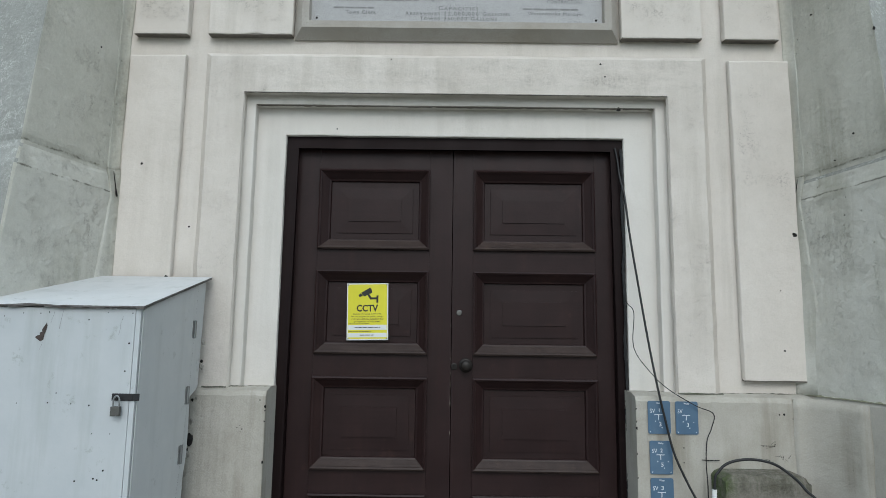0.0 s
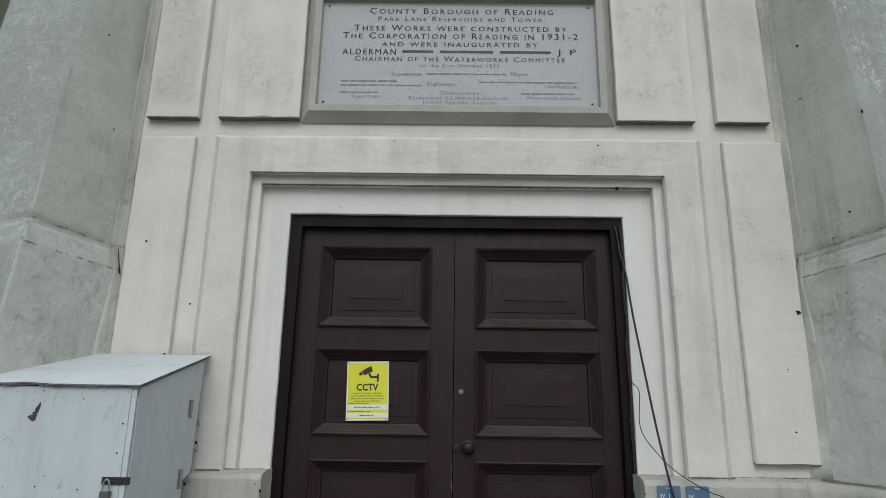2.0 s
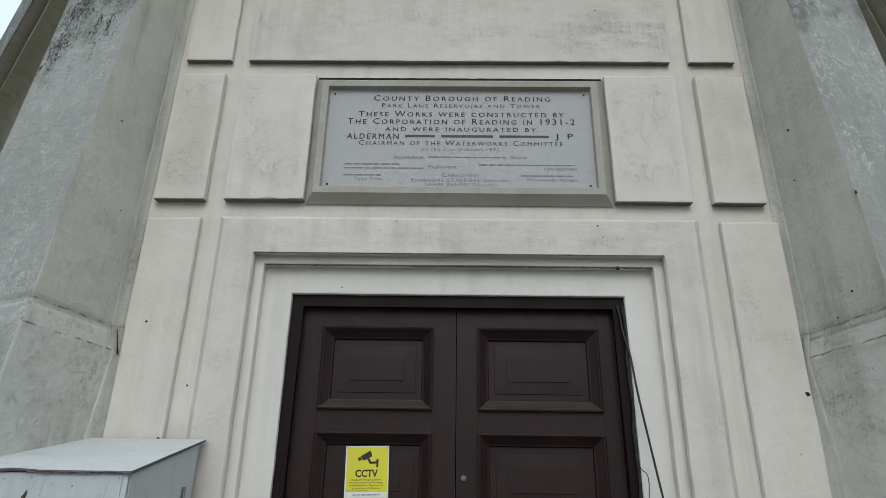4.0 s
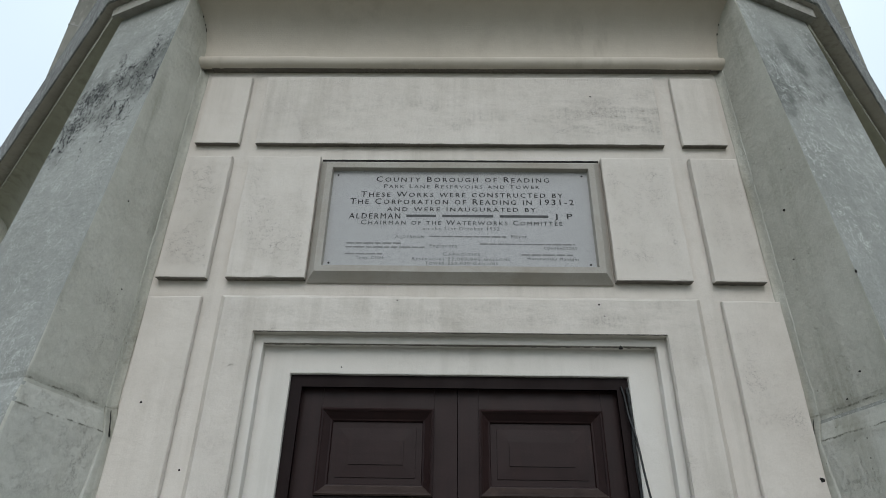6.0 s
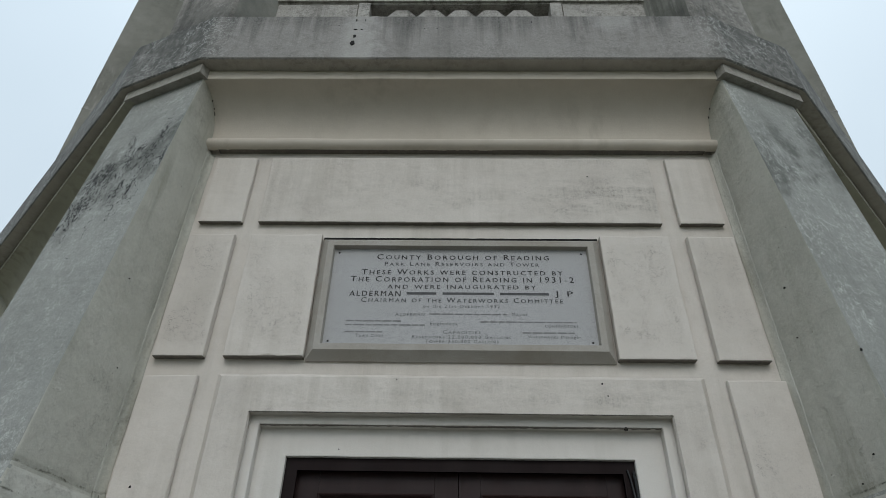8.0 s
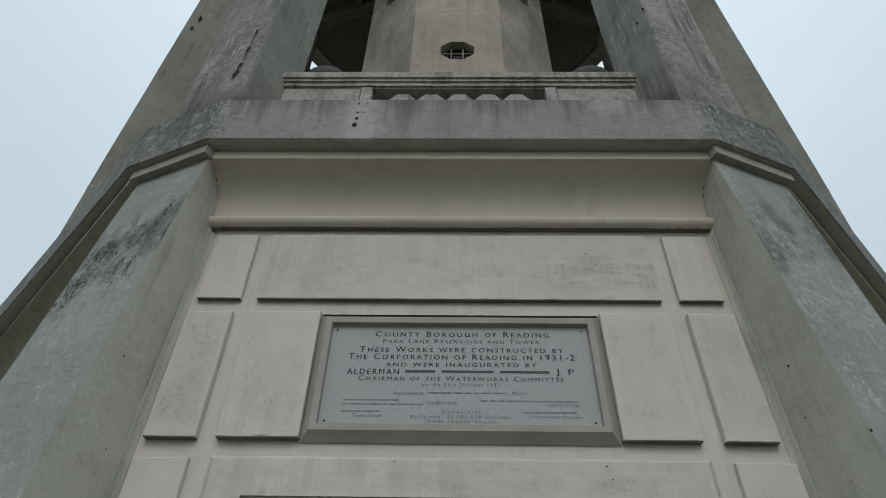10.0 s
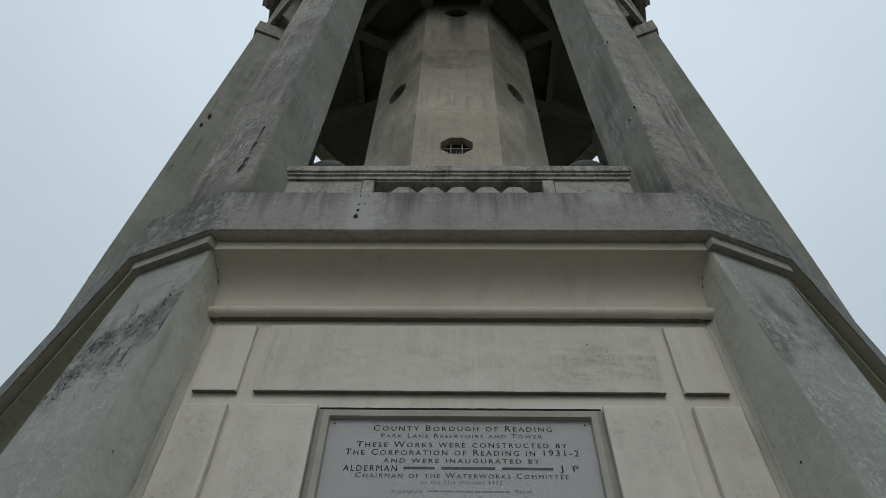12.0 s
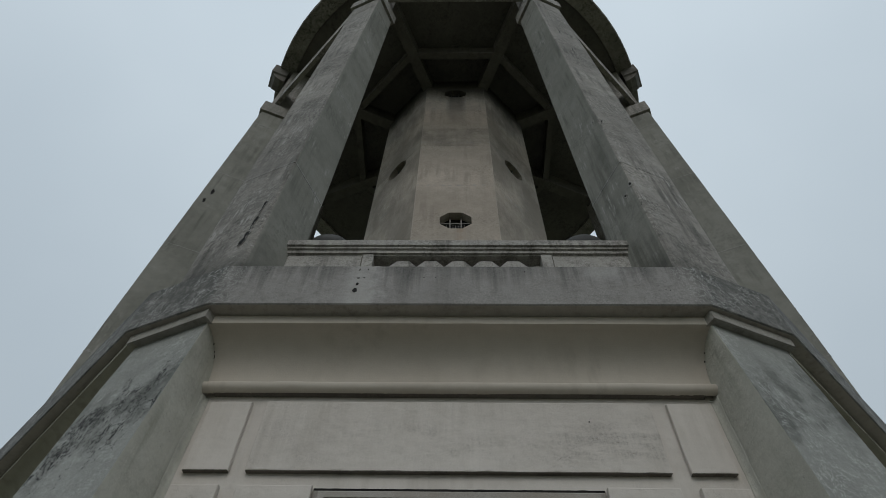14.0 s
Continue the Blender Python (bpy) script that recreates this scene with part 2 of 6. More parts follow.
SHADE_GRIME = finish(masonry("shade_dark_render", (0.150, 0.134, 0.112), (0.215, 0.195, 0.165), (0.070, 0.062, 0.050), 0.9, 0.3, bump=0.8, speck=0.35, grain=60, grain_amt=0.4))
COVE = finish(masonry("cove_paint", (0.535, 0.482, 0.410), (0.595, 0.540, 0.464), (0.34, 0.30, 0.24), 0.40, 0.35, bump=0.2,
                      speck=0.12))
def pier_side(name, base, alt, stain, line, **kw):
    """Pier flank: trowelled render, with a broken line of dirt where the shoulder begins or ends."""
    g = masonry(name, base, alt, stain, 0.75, 0.75, **kw)
    up = g.math("ADD", g.axis(2), g.math("MULTIPLY", g.math("SUBTRACT", g.noise(9.0, 5, 0.7), 0.5), 0.030))
    seam = g.math("MULTIPLY", g.ramp(g.math("ABSOLUTE", g.math("SUBTRACT", up, line), 0), 0.006, 0.001), g.ramp(g.noise(11.0, 5, 0.7), 0.46, 0.58))
    halo = g.math("MULTIPLY", g.ramp(g.math("ABSOLUTE", g.math("SUBTRACT", up, line), 0), 0.05, 0.0), g.ramp(g.noise(6.0, 5, 0.7), 0.35, 0.65, 0.0, 0.45))
    col = g.mix(halo, g.parts[0], tuple(c * 0.7 for c in stain))
    return finish(g, g.mix(g.math("MULTIPLY", seam, 0.85), col, (0.085, 0.082, 0.062)))


PIER = pier_side("green_tinged_render", (0.490, 0.476, 0.415), (0.620, 0.604, 0.536), (0.350, 0.342, 0.280), 2.190,
                 bump=0.60, wrinkle=0.65, speck=0.20, pits=0.5, mottle=0.24, mottle_zone=(0.44, 0.64), grain=55, grain_amt=0.12, trowel=1.1)
PIER_LOW = pier_side("flaking_green_cream_paint", (0.530, 0.520, 0.466), (0.645, 0.634, 0.578), (0.38, 0.370, 0.305), 2.066,
                     bump=0.70, wrinkle=0.6, speck=0.17, pits=0.5, mottle=0.22, mottle_zone=(0.44, 0.64), trowel=1.4)
OLIVE = finish(masonry("dark_olive_paint", (0.375, 0.358, 0.285), (0.465, 0.446, 0.362), (0.21, 0.20, 0.155), 0.6, 0.5, bump=0.4, speck=0.2))
def pier_face(name, black, veil, curls, low, high):
    """Pier front: grey paint crazed with pale veins, and a band of lichen high on it, black on one pier and thin on the other."""
    g = masonry(name, (0.300, 0.303, 0.278), (0.385, 0.389, 0.362), (0.20, 0.203, 0.180), 0.65, 0.50,
                bump=0.9, speck=0.25, pits=0.3, mottle=0.20, mottle_zone=(0.44, 0.64), grain=55, grain_amt=0.16)
    lz = g.math("SUBTRACT", g.axis(2), g.math("MULTIPLY", g.axis(0), 0.45))
    band = g.math("MULTIPLY", g.ramp(lz, low, low + 0.35), g.ramp(lz, high, high - 0.6))
    patch = g.noise(4.6, 6, 0.70, g.stretched(1.0, 1.0, 0.75))
    cloud = g.ramp(g.math("ADD", patch, g.math("MULTIPLY", band, 0.22)), 0.62, 0.78)
    # crisp small flecks, thick where the growth has taken hold
    fleck = g.noise(98.0, 2, 0.5, g.stretched(1.0, 1.0, 0.50, g.warp(0.012, 30.0)))
    hold = g.ramp(g.math("ADD", g.noise(7.0, 4, 0.66, g.stretched(1.0, 1.0, 0.45)), g.math("MULTIPLY", band, 0.20)), black, black + 0.17)
    lich = g.ramp(g.math("ADD", fleck, g.math("MULTIPLY", hold, 0.20)), 0.668, 0.685)
    lich = g.math("MULTIPLY", lich, g.math("MULTIPLY", g.ramp(hold, 0.0, 0.06), g.ramp(band, 0.0, 0.15)))
    # pale curls of cracked paint, in crowded patches and loose runs
    w = g.warp(0.055, 14.0)
    thin = g.ramp(g.math("ABSOLUTE", g.math("SUBTRACT", g.noise(17.0, 3, 0.55, w), 0.5), 0), 0.017, 0.005)
    small = g.ramp(g.math("ABSOLUTE", g.math("SUBTRACT", g.noise(38.0, 3, 0.6, w), 0.5), 0), 0.028, 0.008)
    crowd = g.ramp(g.noise(3.0, 6, 0.70, g.stretched(1.0, 1.0, 0.6)), 0.42, 0.58)
    broken = g.ramp(g.noise(23.0, 4, 0.65), 0.42, 0.54)
    curl = g.math("MULTIPLY", g.math("MAXIMUM", thin, g.math("MULTIPLY", small, 0.7)), g.math("MULTIPLY", crowd, broken))
    col = g.mix(g.math("MULTIPLY", g.math("MULTIPLY", cloud, band), veil), g.parts[0], (0.115, 0.118, 0.105))
    col = g.mix(g.math("MULTIPLY", curl, curls), col, (0.64, 0.65, 0.61))
    return finish(g, g.mix(lich, col, (0.014, 0.014, 0.013)))


PIER_FACE = pier_face("crazed_grey_paint_with_black_lichen", 0.640, 0.85, 0.55, 3.50, 4.85)
PIER_FACE_PALE = pier_face("crazed_grey_paint_with_thin_lichen", 0.90, 0.85, 0.80, 3.70, 5.05)
FILLET = finish(masonry("stained_fillet_paint", (0.34, 0.32, 0.285), (0.40, 0.38, 0.34), (0.17, 0.16, 0.135), 0.7, 0.6, bump=0.5, speck=0.2, mottle=0.4))
# slab: sooty top edge with short runs below it, black growth and pale crust on the corner facets
gb = masonry("weathered_slab_concrete", (0.300, 0.283, 0.265), (0.390, 0.370, 0.346), (0.140, 0.132, 0.122), 0.6, 0.4,
             bump=0.6, speck=0.35, mottle=0.30, mottle_zone=(0.44, 0.62), grain=60, grain_amt=0.26)
bz = gb.axis(2)
runs = gb.noise(1.0, 5, 0.66, gb.stretched(11.0, 11.0, 0.35))
reach = gb.math("ADD", bz, gb.math("MULTIPLY", gb.math("SUBTRACT", runs, 0.5), 1.3))
top_edge = gb.ramp(reach, 5.30, 5.62)
grain = gb.ramp(gb.noise(60.0, 4, 0.66), 0.36, 0.60)
dirt = gb.math("MULTIPLY", top_edge, gb.math("ADD", gb.math("MULTIPLY", grain, 0.45), 0.35))
slab_col = gb.mix(dirt, gb.parts[0], (0.050, 0.049, 0.046))
facet = gb.math("MULTIPLY", gb.ramp(gb.math("ADD", gb.math("ABSOLUTE", gb.axis(0), 0), gb.math("MULTIPLY", gb.noise(3.0, 5, 0.7), 0.30)), 1.86, 2.02),
                gb.ramp(gb.noise(13.0, 7, 0.74), 0.34, 0.58, 0.22, 0.86))
slab_col = gb.mix(facet, slab_col, (0.072, 0.074, 0.066))
crust = gb.ramp(gb.math("ABSOLUTE", gb.math("SUBTRACT", gb.noise(17.0, 5, 0.66, gb.warp(0.06, 12.0)), 0.5), 0), 0.022, 0.006)
crust = gb.math("MULTIPLY", crust, gb.math("MULTIPLY", gb.ramp(gb.math("ABSOLUTE", gb.axis(0), 0), 1.55, 1.85), gb.ramp(gb.noise(2.8, 5, 0.66), 0.42, 0.54)))
slab_col = gb.mix(gb.math("MULTIPLY", crust, 0.85), slab_col, (0.50, 0.50, 0.47))
# a repaired pale patch
bx = gb.math("ADD", gb.axis(0), gb.math("MULTIPLY", gb.math("SUBTRACT", gb.noise(5.0, 6, 0.7), 0.5), 0.35))
mend = gb.ramp(gb.math("ABSOLUTE", gb.math("ADD", bx, 0.73), 0), 0.17, 0.06)
second = gb.math("MULTIPLY", gb.ramp(gb.math("ABSOLUTE", gb.math("SUBTRACT", bx, 1.12), 0), 0.20, 0.08), gb.ramp(bz, 5.30, 5.42))
mend = gb.math("MAXIMUM", mend, gb.math("MULTIPLY", second, 0.8))
mend = gb.math("MULTIPLY", mend, gb.ramp(gb.axis(1), 0.6, 0.5))
SLAB = finish(gb, gb.mix(gb.math("MULTIPLY", mend, 0.80), slab_col, gb.mix(gb.ramp(gb.noise(9.0, 6, 0.7), 0.35, 0.65), (0.36, 0.345, 0.325), (0.43, 0.415, 0.395))))
SOFFIT = finish(masonry("dirty_cream_soffit", (0.40, 0.362, 0.312), (0.46, 0.42, 0.368), (0.16, 0.145, 0.12), 0.6, 0.0, bump=0.4, speck=0.2, mottle=0.3))
gl = masonry("stained_grey_concrete", (0.225, 0.211, 0.189), (0.460, 0.430, 0.387), (0.102, 0.096, 0.085), 0.95, 0.95,
             (0.50, 0.48, 0.45), 0.16, pits=0.7, bump=0.5, speck=0.30, scale=0.75, mottle=0.80, mottle_zone=(0.44, 0.58), scratch=0.9, grain=34, grain_amt=0.32)
# darker towards the foot of the leg, with an uneven upper edge
foot_reach = gl.math("ADD", gl.axis(2), gl.math("MULTIPLY", gl.math("SUBTRACT", gl.noise(2.2, 6, 0.7), 0.5), 1.6))
dark_foot = gl.math("MULTIPLY", gl.ramp(foot_reach, 6.25, 5.60), gl.ramp(gl.noise(24.0, 5, 0.7), 0.30, 0.60, 0.35, 0.90))
leg_col = gl.mix(dark_foot, gl.parts[0], (0.042, 0.041, 0.036))
flake = gl.ramp(gl.math("ABSOLUTE", gl.math("SUBTRACT", gl.noise(15.0, 4, 0.62, gl.warp(0.07, 11.0)), 0.5), 0), 0.020, 0.006)     # pale lichen in loose patches
flake = gl.math("MULTIPLY", flake, gl.math("MULTIPLY", gl.ramp(gl.noise(1.7, 6, 0.70), 0.47, 0.58), gl.ramp(gl.noise(19.0, 4, 0.66), 0.44, 0.54)))
LEG = finish(gl, gl.mix(gl.math("MULTIPLY", flake, 0.75), leg_col, (0.47, 0.46, 0.43)))
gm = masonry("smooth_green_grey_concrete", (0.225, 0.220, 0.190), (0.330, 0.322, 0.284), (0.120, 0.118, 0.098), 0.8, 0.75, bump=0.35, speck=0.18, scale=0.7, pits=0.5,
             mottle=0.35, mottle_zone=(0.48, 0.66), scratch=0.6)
# the sides darken towards the foot as well
side_reach = gm.math("ADD", gm.axis(2), gm.math("MULTIPLY", gm.math("SUBTRACT", gm.noise(2.2, 6, 0.7), 0.5), 1.2))
LEG_SIDE = finish(gm, gm.mix(gm.ramp(side_reach, 6.35, 5.60, 0.0, 0.85), gm.parts[0], (0.042, 0.041, 0.036)))
LIME = finish(masonry("pale_lime_crust", (0.36, 0.35, 0.33), (0.48, 0.47, 0.45), (0.18, 0.17, 0.16), 0.9, 0.6, bump=0.6, speck=0.3, mottle=0.6))
BEAM = finish(masonry("dark_beam_concrete", (0.150, 0.138, 0.122), (0.215, 0.200, 0.178), (0.07, 0.064, 0.056), 0.8, 0.5, bump=0.4, speck=0.2, scale=0.7, mottle=0.3))
gs = masonry("shaft_concrete", (0.540, 0.470, 0.395), (0.680, 0.600, 0.512), (0.245, 0.210, 0.172), 0.75, 0.45, bump=0.6,
             speck=0.2, scale=1.1, joints=0.9, mottle=0.45, mottle_zone=(0.44, 0.60), grain=20, grain_amt=0.16)
sx, sz = gs.axis(0), gs.axis(2)
rust = gs.math("MULTIPLY", gs.ramp(gs.math("ABSOLUTE", gs.math("SUBTRACT", sx, 0.08), 0), 0.16, 0.02),
               gs.math("MULTIPLY", gs.ramp(sz, 11.0, 11.8), gs.ramp(sz, 11.9, 11.8)))
rust = gs.math("MULTIPLY", rust, gs.ramp(gs.noise(5.0, 4, 0.6), 0.3, 0.6))
# lift lines of the formwork and one darker pour
lift = gs.math("ADD", sz, gs.math("MULTIPLY", gs.noise(3.0, 5, 0.7), 0.12))
pour = gs.math("MULTIPLY", gs.ramp(lift, 15.75, 15.80), gs.ramp(lift, 16.95, 16.85))
pour = gs.math("MULTIPLY", pour, gs.ramp(gs.noise(2.0, 6, 0.65), 0.35, 0.6))
below = gs.math("MULTIPLY", gs.ramp(gs.math("ABSOLUTE", gs.math("SUBTRACT", sx, 0.02), 0), 0.30, 0.15),
                gs.math("MULTIPLY", gs.ramp(sz, 17.0, 18.6), gs.ramp(sz, 19.35, 19.2)))
shaft_col = gs.mix(gs.math("MULTIPLY", pour, 0.42), gs.parts[0], (0.13, 0.118, 0.10))
shaft_col = gs.mix(gs.math("MULTIPLY", below, 0.6), shaft_col, (0.08, 0.074, 0.066))
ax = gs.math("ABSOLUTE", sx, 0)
# shade of the side faces, painted in as uneven darker patches
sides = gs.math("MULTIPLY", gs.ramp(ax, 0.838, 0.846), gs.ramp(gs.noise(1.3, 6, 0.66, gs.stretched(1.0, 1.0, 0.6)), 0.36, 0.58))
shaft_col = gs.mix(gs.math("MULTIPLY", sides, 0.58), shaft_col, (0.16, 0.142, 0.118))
arris = gs.math("MULTIPLY", gs.ramp(gs.math("ABSOLUTE", gs.math("SUBTRACT", ax, 0.835), 0), 0.016, 0.006), gs.ramp(gs.noise(6.0, 5, 0.7), 0.34, 0.56))
shaft_col = gs.mix(gs.math("MULTIPLY", arris, 0.18), shaft_col, (0.60, 0.54, 0.47))
# shade under the tank, put into the colour of the shaft's top
head_shade = gs.math("MULTIPLY", gs.ramp(gs.math("ADD", sz, gs.math("MULTIPLY", gs.noise(1.6, 7, 0.7, gs.stretched(2.0, 2.0, 0.5)), 1.4)), 19.60, 20.55), 0.93)
shaft_col = gs.mix(head_shade, shaft_col, (0.055, 0.050, 0.044))
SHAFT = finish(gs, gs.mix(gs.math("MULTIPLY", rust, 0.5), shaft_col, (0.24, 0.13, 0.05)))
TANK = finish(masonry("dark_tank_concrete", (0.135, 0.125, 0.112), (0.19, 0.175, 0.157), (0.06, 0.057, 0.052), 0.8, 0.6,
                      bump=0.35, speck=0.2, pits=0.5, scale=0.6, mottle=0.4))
COPING = finish(masonry("grey_coping_stone", (0.405, 0.384, 0.350), (0.50, 0.476, 0.438), (0.15, 0.14, 0.126), 0.75, 0.95, bump=0.5,
                        speck=0.25, mottle=0.7, grain=55, grain_amt=0.4))


def paint(name, base, alt, rough=0.5, bump=0.1, wear=None, wear_amt=0.0, grain=None, metal=0.0, scale=6.0, spec=0.4, grain_amt=0.5):
    g = Nodes(name)
    col = g.mix(g.ramp(g.noise(scale, 6, 0.6), 0.3, 0.7), base, alt)
    h = g.noise(60, 4, 0.6)
    if grain:
        gr = g.noise(1.0, 6, 0.65, g.stretched(*grain))
        col = g.mix(g.math("MULTIPLY", g.ramp(gr, 0.4, 0.7), grain_amt), col, tuple(c * 0.5 for c in base))
        h = g.math("ADD", h, g.math("MULTIPLY", gr, 3.0 * grain_amt))
    if wear:
        m = g.math("MULTIPLY", g.ramp(g.noise(9.0, 9, 0.75), 0.60, 0.68), wear_amt)
        col = g.mix(m, col, wear)
        run = g.math("MULTIPLY", g.ramp(g.noise(1.0, 6, 0.65, g.stretched(9, 9, 0.8)), 0.52, 0.75), wear_amt * 0.5)
        col = g.mix(run, col, wear)
    rr = g.ramp(g.noise(7.0, 4, 0.6), 0.3, 0.7, rough - 0.08, rough + 0.1)
    return g.done(col, rr, h, bump, 0.004, metal, spec)


DOOR = paint("dark_brown_door_paint", (0.0185, 0.0094, 0.0092), (0.0255, 0.0134, 0.0130), 0.40, 0.12, (0.055, 0.028, 0.023), 0.25,
             (45, 45, 2.0), spec=0.18, grain_amt=0.22)
DOOR_H = paint("dark_brown_rail_paint", (0.0185, 0.0094, 0.0092), (0.0265, 0.0140, 0.0135), 0.40, 0.12, (0.060, 0.030, 0.024), 0.35,
               (2.0, 45, 45), spec=0.18, grain_amt=0.22)
DOOR_LEDGE_LIT = paint("ledge_lit_door_paint", (0.032, 0.0210, 0.0180), (0.052, 0.036, 0.031), 0.50, 0.3, (0.075, 0.050, 0.040), 0.5, (2.0, 45, 45), spec=0.22, grain_amt=0.4, scale=14.0)
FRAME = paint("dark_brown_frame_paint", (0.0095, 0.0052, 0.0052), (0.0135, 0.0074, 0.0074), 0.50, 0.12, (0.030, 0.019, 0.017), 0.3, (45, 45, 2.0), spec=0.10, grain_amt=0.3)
CAB = paint("white_cabinet_paint", (0.425, 0.450, 0.462), (0.470, 0.490, 0.497), 0.45, 0.12, (0.27, 0.285, 0.262), 0.75)
CAB_TOP = paint("white_cabinet_top_paint", (0.49, 0.505, 0.510), (0.54, 0.550, 0.552), 0.50, 0.12, (0.27, 0.285, 0.27), 0.8)
CAB_SIDE = paint("grey_white_cabinet_paint", (0.48, 0.496, 0.496), (0.53, 0.542, 0.538), 0.40, 0.10, (0.28, 0.285, 0.268), 0.5)
PLY = paint("weathered_ply_edge", (0.085, 0.070, 0.060), (0.24, 0.235, 0.23), 0.8, 0.5, (0.035, 0.025, 0.02), 0.9, (6, 6, 900), scale=22.0)
STEEL = paint("dull_galvanised_steel", (0.22, 0.225, 0.225), (0.32, 0.325, 0.32), 0.42, 0.1, (0.20, 0.13, 0.08), 0.35, metal=0.8)
BRASS = paint("worn_bronze", (0.011, 0.009, 0.008), (0.022, 0.018, 0.015), 0.40, 0.1, (0.10, 0.075, 0.05), 0.25, metal=0.4)
NICKEL = paint("scratched_nickel", (0.10, 0.098, 0.09), (0.16, 0.155, 0.145), 0.50, 0.1, metal=0.9)
BLACK = paint("black_rubber", (0.010, 0.010, 0.011), (0.018, 0.018, 0.018), 0.50, 0.1)
BLACK_IRON = paint("black_painted_iron", (0.012, 0.012, 0.014), (0.022, 0.021, 0.022), 0.45, 0.2, (0.10, 0.045, 0.02), 0.25)
HOLE = paint("dark_hole", (0.008, 0.007, 0.006), (0.015, 0.013, 0.012), 0.9, 0.1)
BARE = paint("bare_rusty_patch", (0.026, 0.020, 0.018), (0.070, 0.052, 0.044), 0.85, 0.5, (0.05, 0.035, 0.03), 0.6, scale=30)
WORN = paint("pale_bare_wood", (0.11, 0.09, 0.075), (0.20, 0.175, 0.15), 0.8, 0.2, scale=60)
YELLOW = paint("yellow_sign_print", (0.60, 0.55, 0.025), (0.65, 0.60, 0.04), 0.35, 0.02)
WHITE = paint("white_sign_plastic", (0.62, 0.63, 0.62), (0.67, 0.68, 0.67), 0.35, 0.02)
INK = paint("black_sign_ink", (0.015, 0.015, 0.012), (0.02, 0.02, 0.018), 0.4, 0.02)
INK_GREY = paint("faded_sign_ink", (0.025, 0.025, 0.022), (0.045, 0.045, 0.04), 0.4, 0.02)
BLUE = paint("faded_blue_plate", (0.060, 0.115, 0.185), (0.085, 0.145, 0.215), 0.40, 0.05, (0.20, 0.24, 0.27), 0.3)
LETTER = paint("white_plate_lettering", (0.62, 0.66, 0.68), (0.70, 0.73, 0.74), 0.4, 0.02)
MOSSY = finish(masonry("mossy_concrete", (0.120, 0.118, 0.094), (0.190, 0.185, 0.152), (0.042, 0.055, 0.022), 1.1, 0.9, bump=0.9, speck=0.3,
                       scale=3.0))
gk = masonry("mossy_block_concrete", (0.195, 0.180, 0.150), (0.270, 0.252, 0.215), (0.10, 0.092, 0.068), 0.9, 0.7, bump=0.9, speck=0.3, scale=2.4, pits=0.5, mottle=0.3, grain=60, grain_amt=0.3)
soft_edge = gk.math("MULTIPLY", gk.math("SUBTRACT", gk.noise(9.0, 6, 0.7), 0.5), 0.12)
algae = gk.math("MULTIPLY", gk.ramp(gk.math("ADD", gk.axis(0), soft_edge), 1.300, 1.235), gk.ramp(gk.noise(26.0, 5, 0.7), 0.34, 0.56, 0.25, 1.0))
damp = gk.math("MULTIPLY", gk.ramp(gk.math("ADD", gk.axis(2), soft_edge), 0.655, 0.700), gk.ramp(gk.noise(1.0, 5, 0.66, gk.stretched(26.0, 26.0, 3.0)), 0.36, 0.58))
block_col = gk.mix(gk.math("MULTIPLY", damp, 0.65), gk.parts[0], (0.070, 0.068, 0.045))
BLOCK = finish(gk, gk.mix(gk.math("MULTIPLY", algae, 0.85), block_col, (0.055, 0.085, 0.022)))
ALGAE = finish(masonry("thin_green_algae", (0.240, 0.245, 0.165), (0.330, 0.330, 0.250), (0.13, 0.145, 0.07), 1.0, 0.8, bump=0.8, speck=0.3, scale=3.0))
LEAD = paint("dull_dark_lead", (0.045, 0.045, 0.043), (0.075, 0.074, 0.070), 0.70, 0.2, (0.11, 0.108, 0.10), 0.3)
GLASS = paint("dark_window_glass", (0.012, 0.013, 0.014), (0.02, 0.021, 0.022), 0.12, 0.02, spec=0.5)


def granite(name, a, b, dark, rough=0.6, amount=0.8, stain=None):
    g = Nodes(name)
    sp = g.noise(215.0, 3, 0.7)
    col = g.mix(g.ramp(sp, 0.38, 0.62), a, b)
    col = g.mix(g.math("MULTIPLY", g.ramp(g.noise(230.0, 2, 0.5), 0.54, 0.62), amount), col, dark)
    if stain:
        col = g.mix(g.math("MULTIPLY", g.ramp(g.noise(3.0, 6, 0.65), 0.42, 0.70), 0.55), col, stain)
    return g.done(col, rough, sp, 0.15, 0.003)


GRANITE = granite("grey_granite", (0.305, 0.302, 0.300), (0.470, 0.466, 0.464), (0.10, 0.099, 0.098), 0.6, 0.55, (0.35, 0.347, 0.342))
STONE = granite("brown_grey_stone", (0.330, 0.308, 0.276), (0.415, 0.390, 0.352), (0.18, 0.168, 0.15), 0.75, 0.4, (0.24, 0.205, 0.155))
CUT = paint("cut_letter_paint", (0.006, 0.006, 0.0065), (0.014, 0.014, 0.0145), 0.6, 0.1)
CUT_MID = paint("cut_letter_paint_worn_grey", (0.035, 0.035, 0.037), (0.09, 0.091, 0.093), 0.65, 0.1, scale=40)
BAR_FAINT = paint("worn_letter_bar_paint", (0.15, 0.149, 0.148), (0.23, 0.226, 0.222), 0.65, 0.1, scale=60)
CUT_FADED = paint("worn_letter_paint", (0.035, 0.036, 0.038), (0.15, 0.15, 0.152), 0.65, 0.1, scale=40)

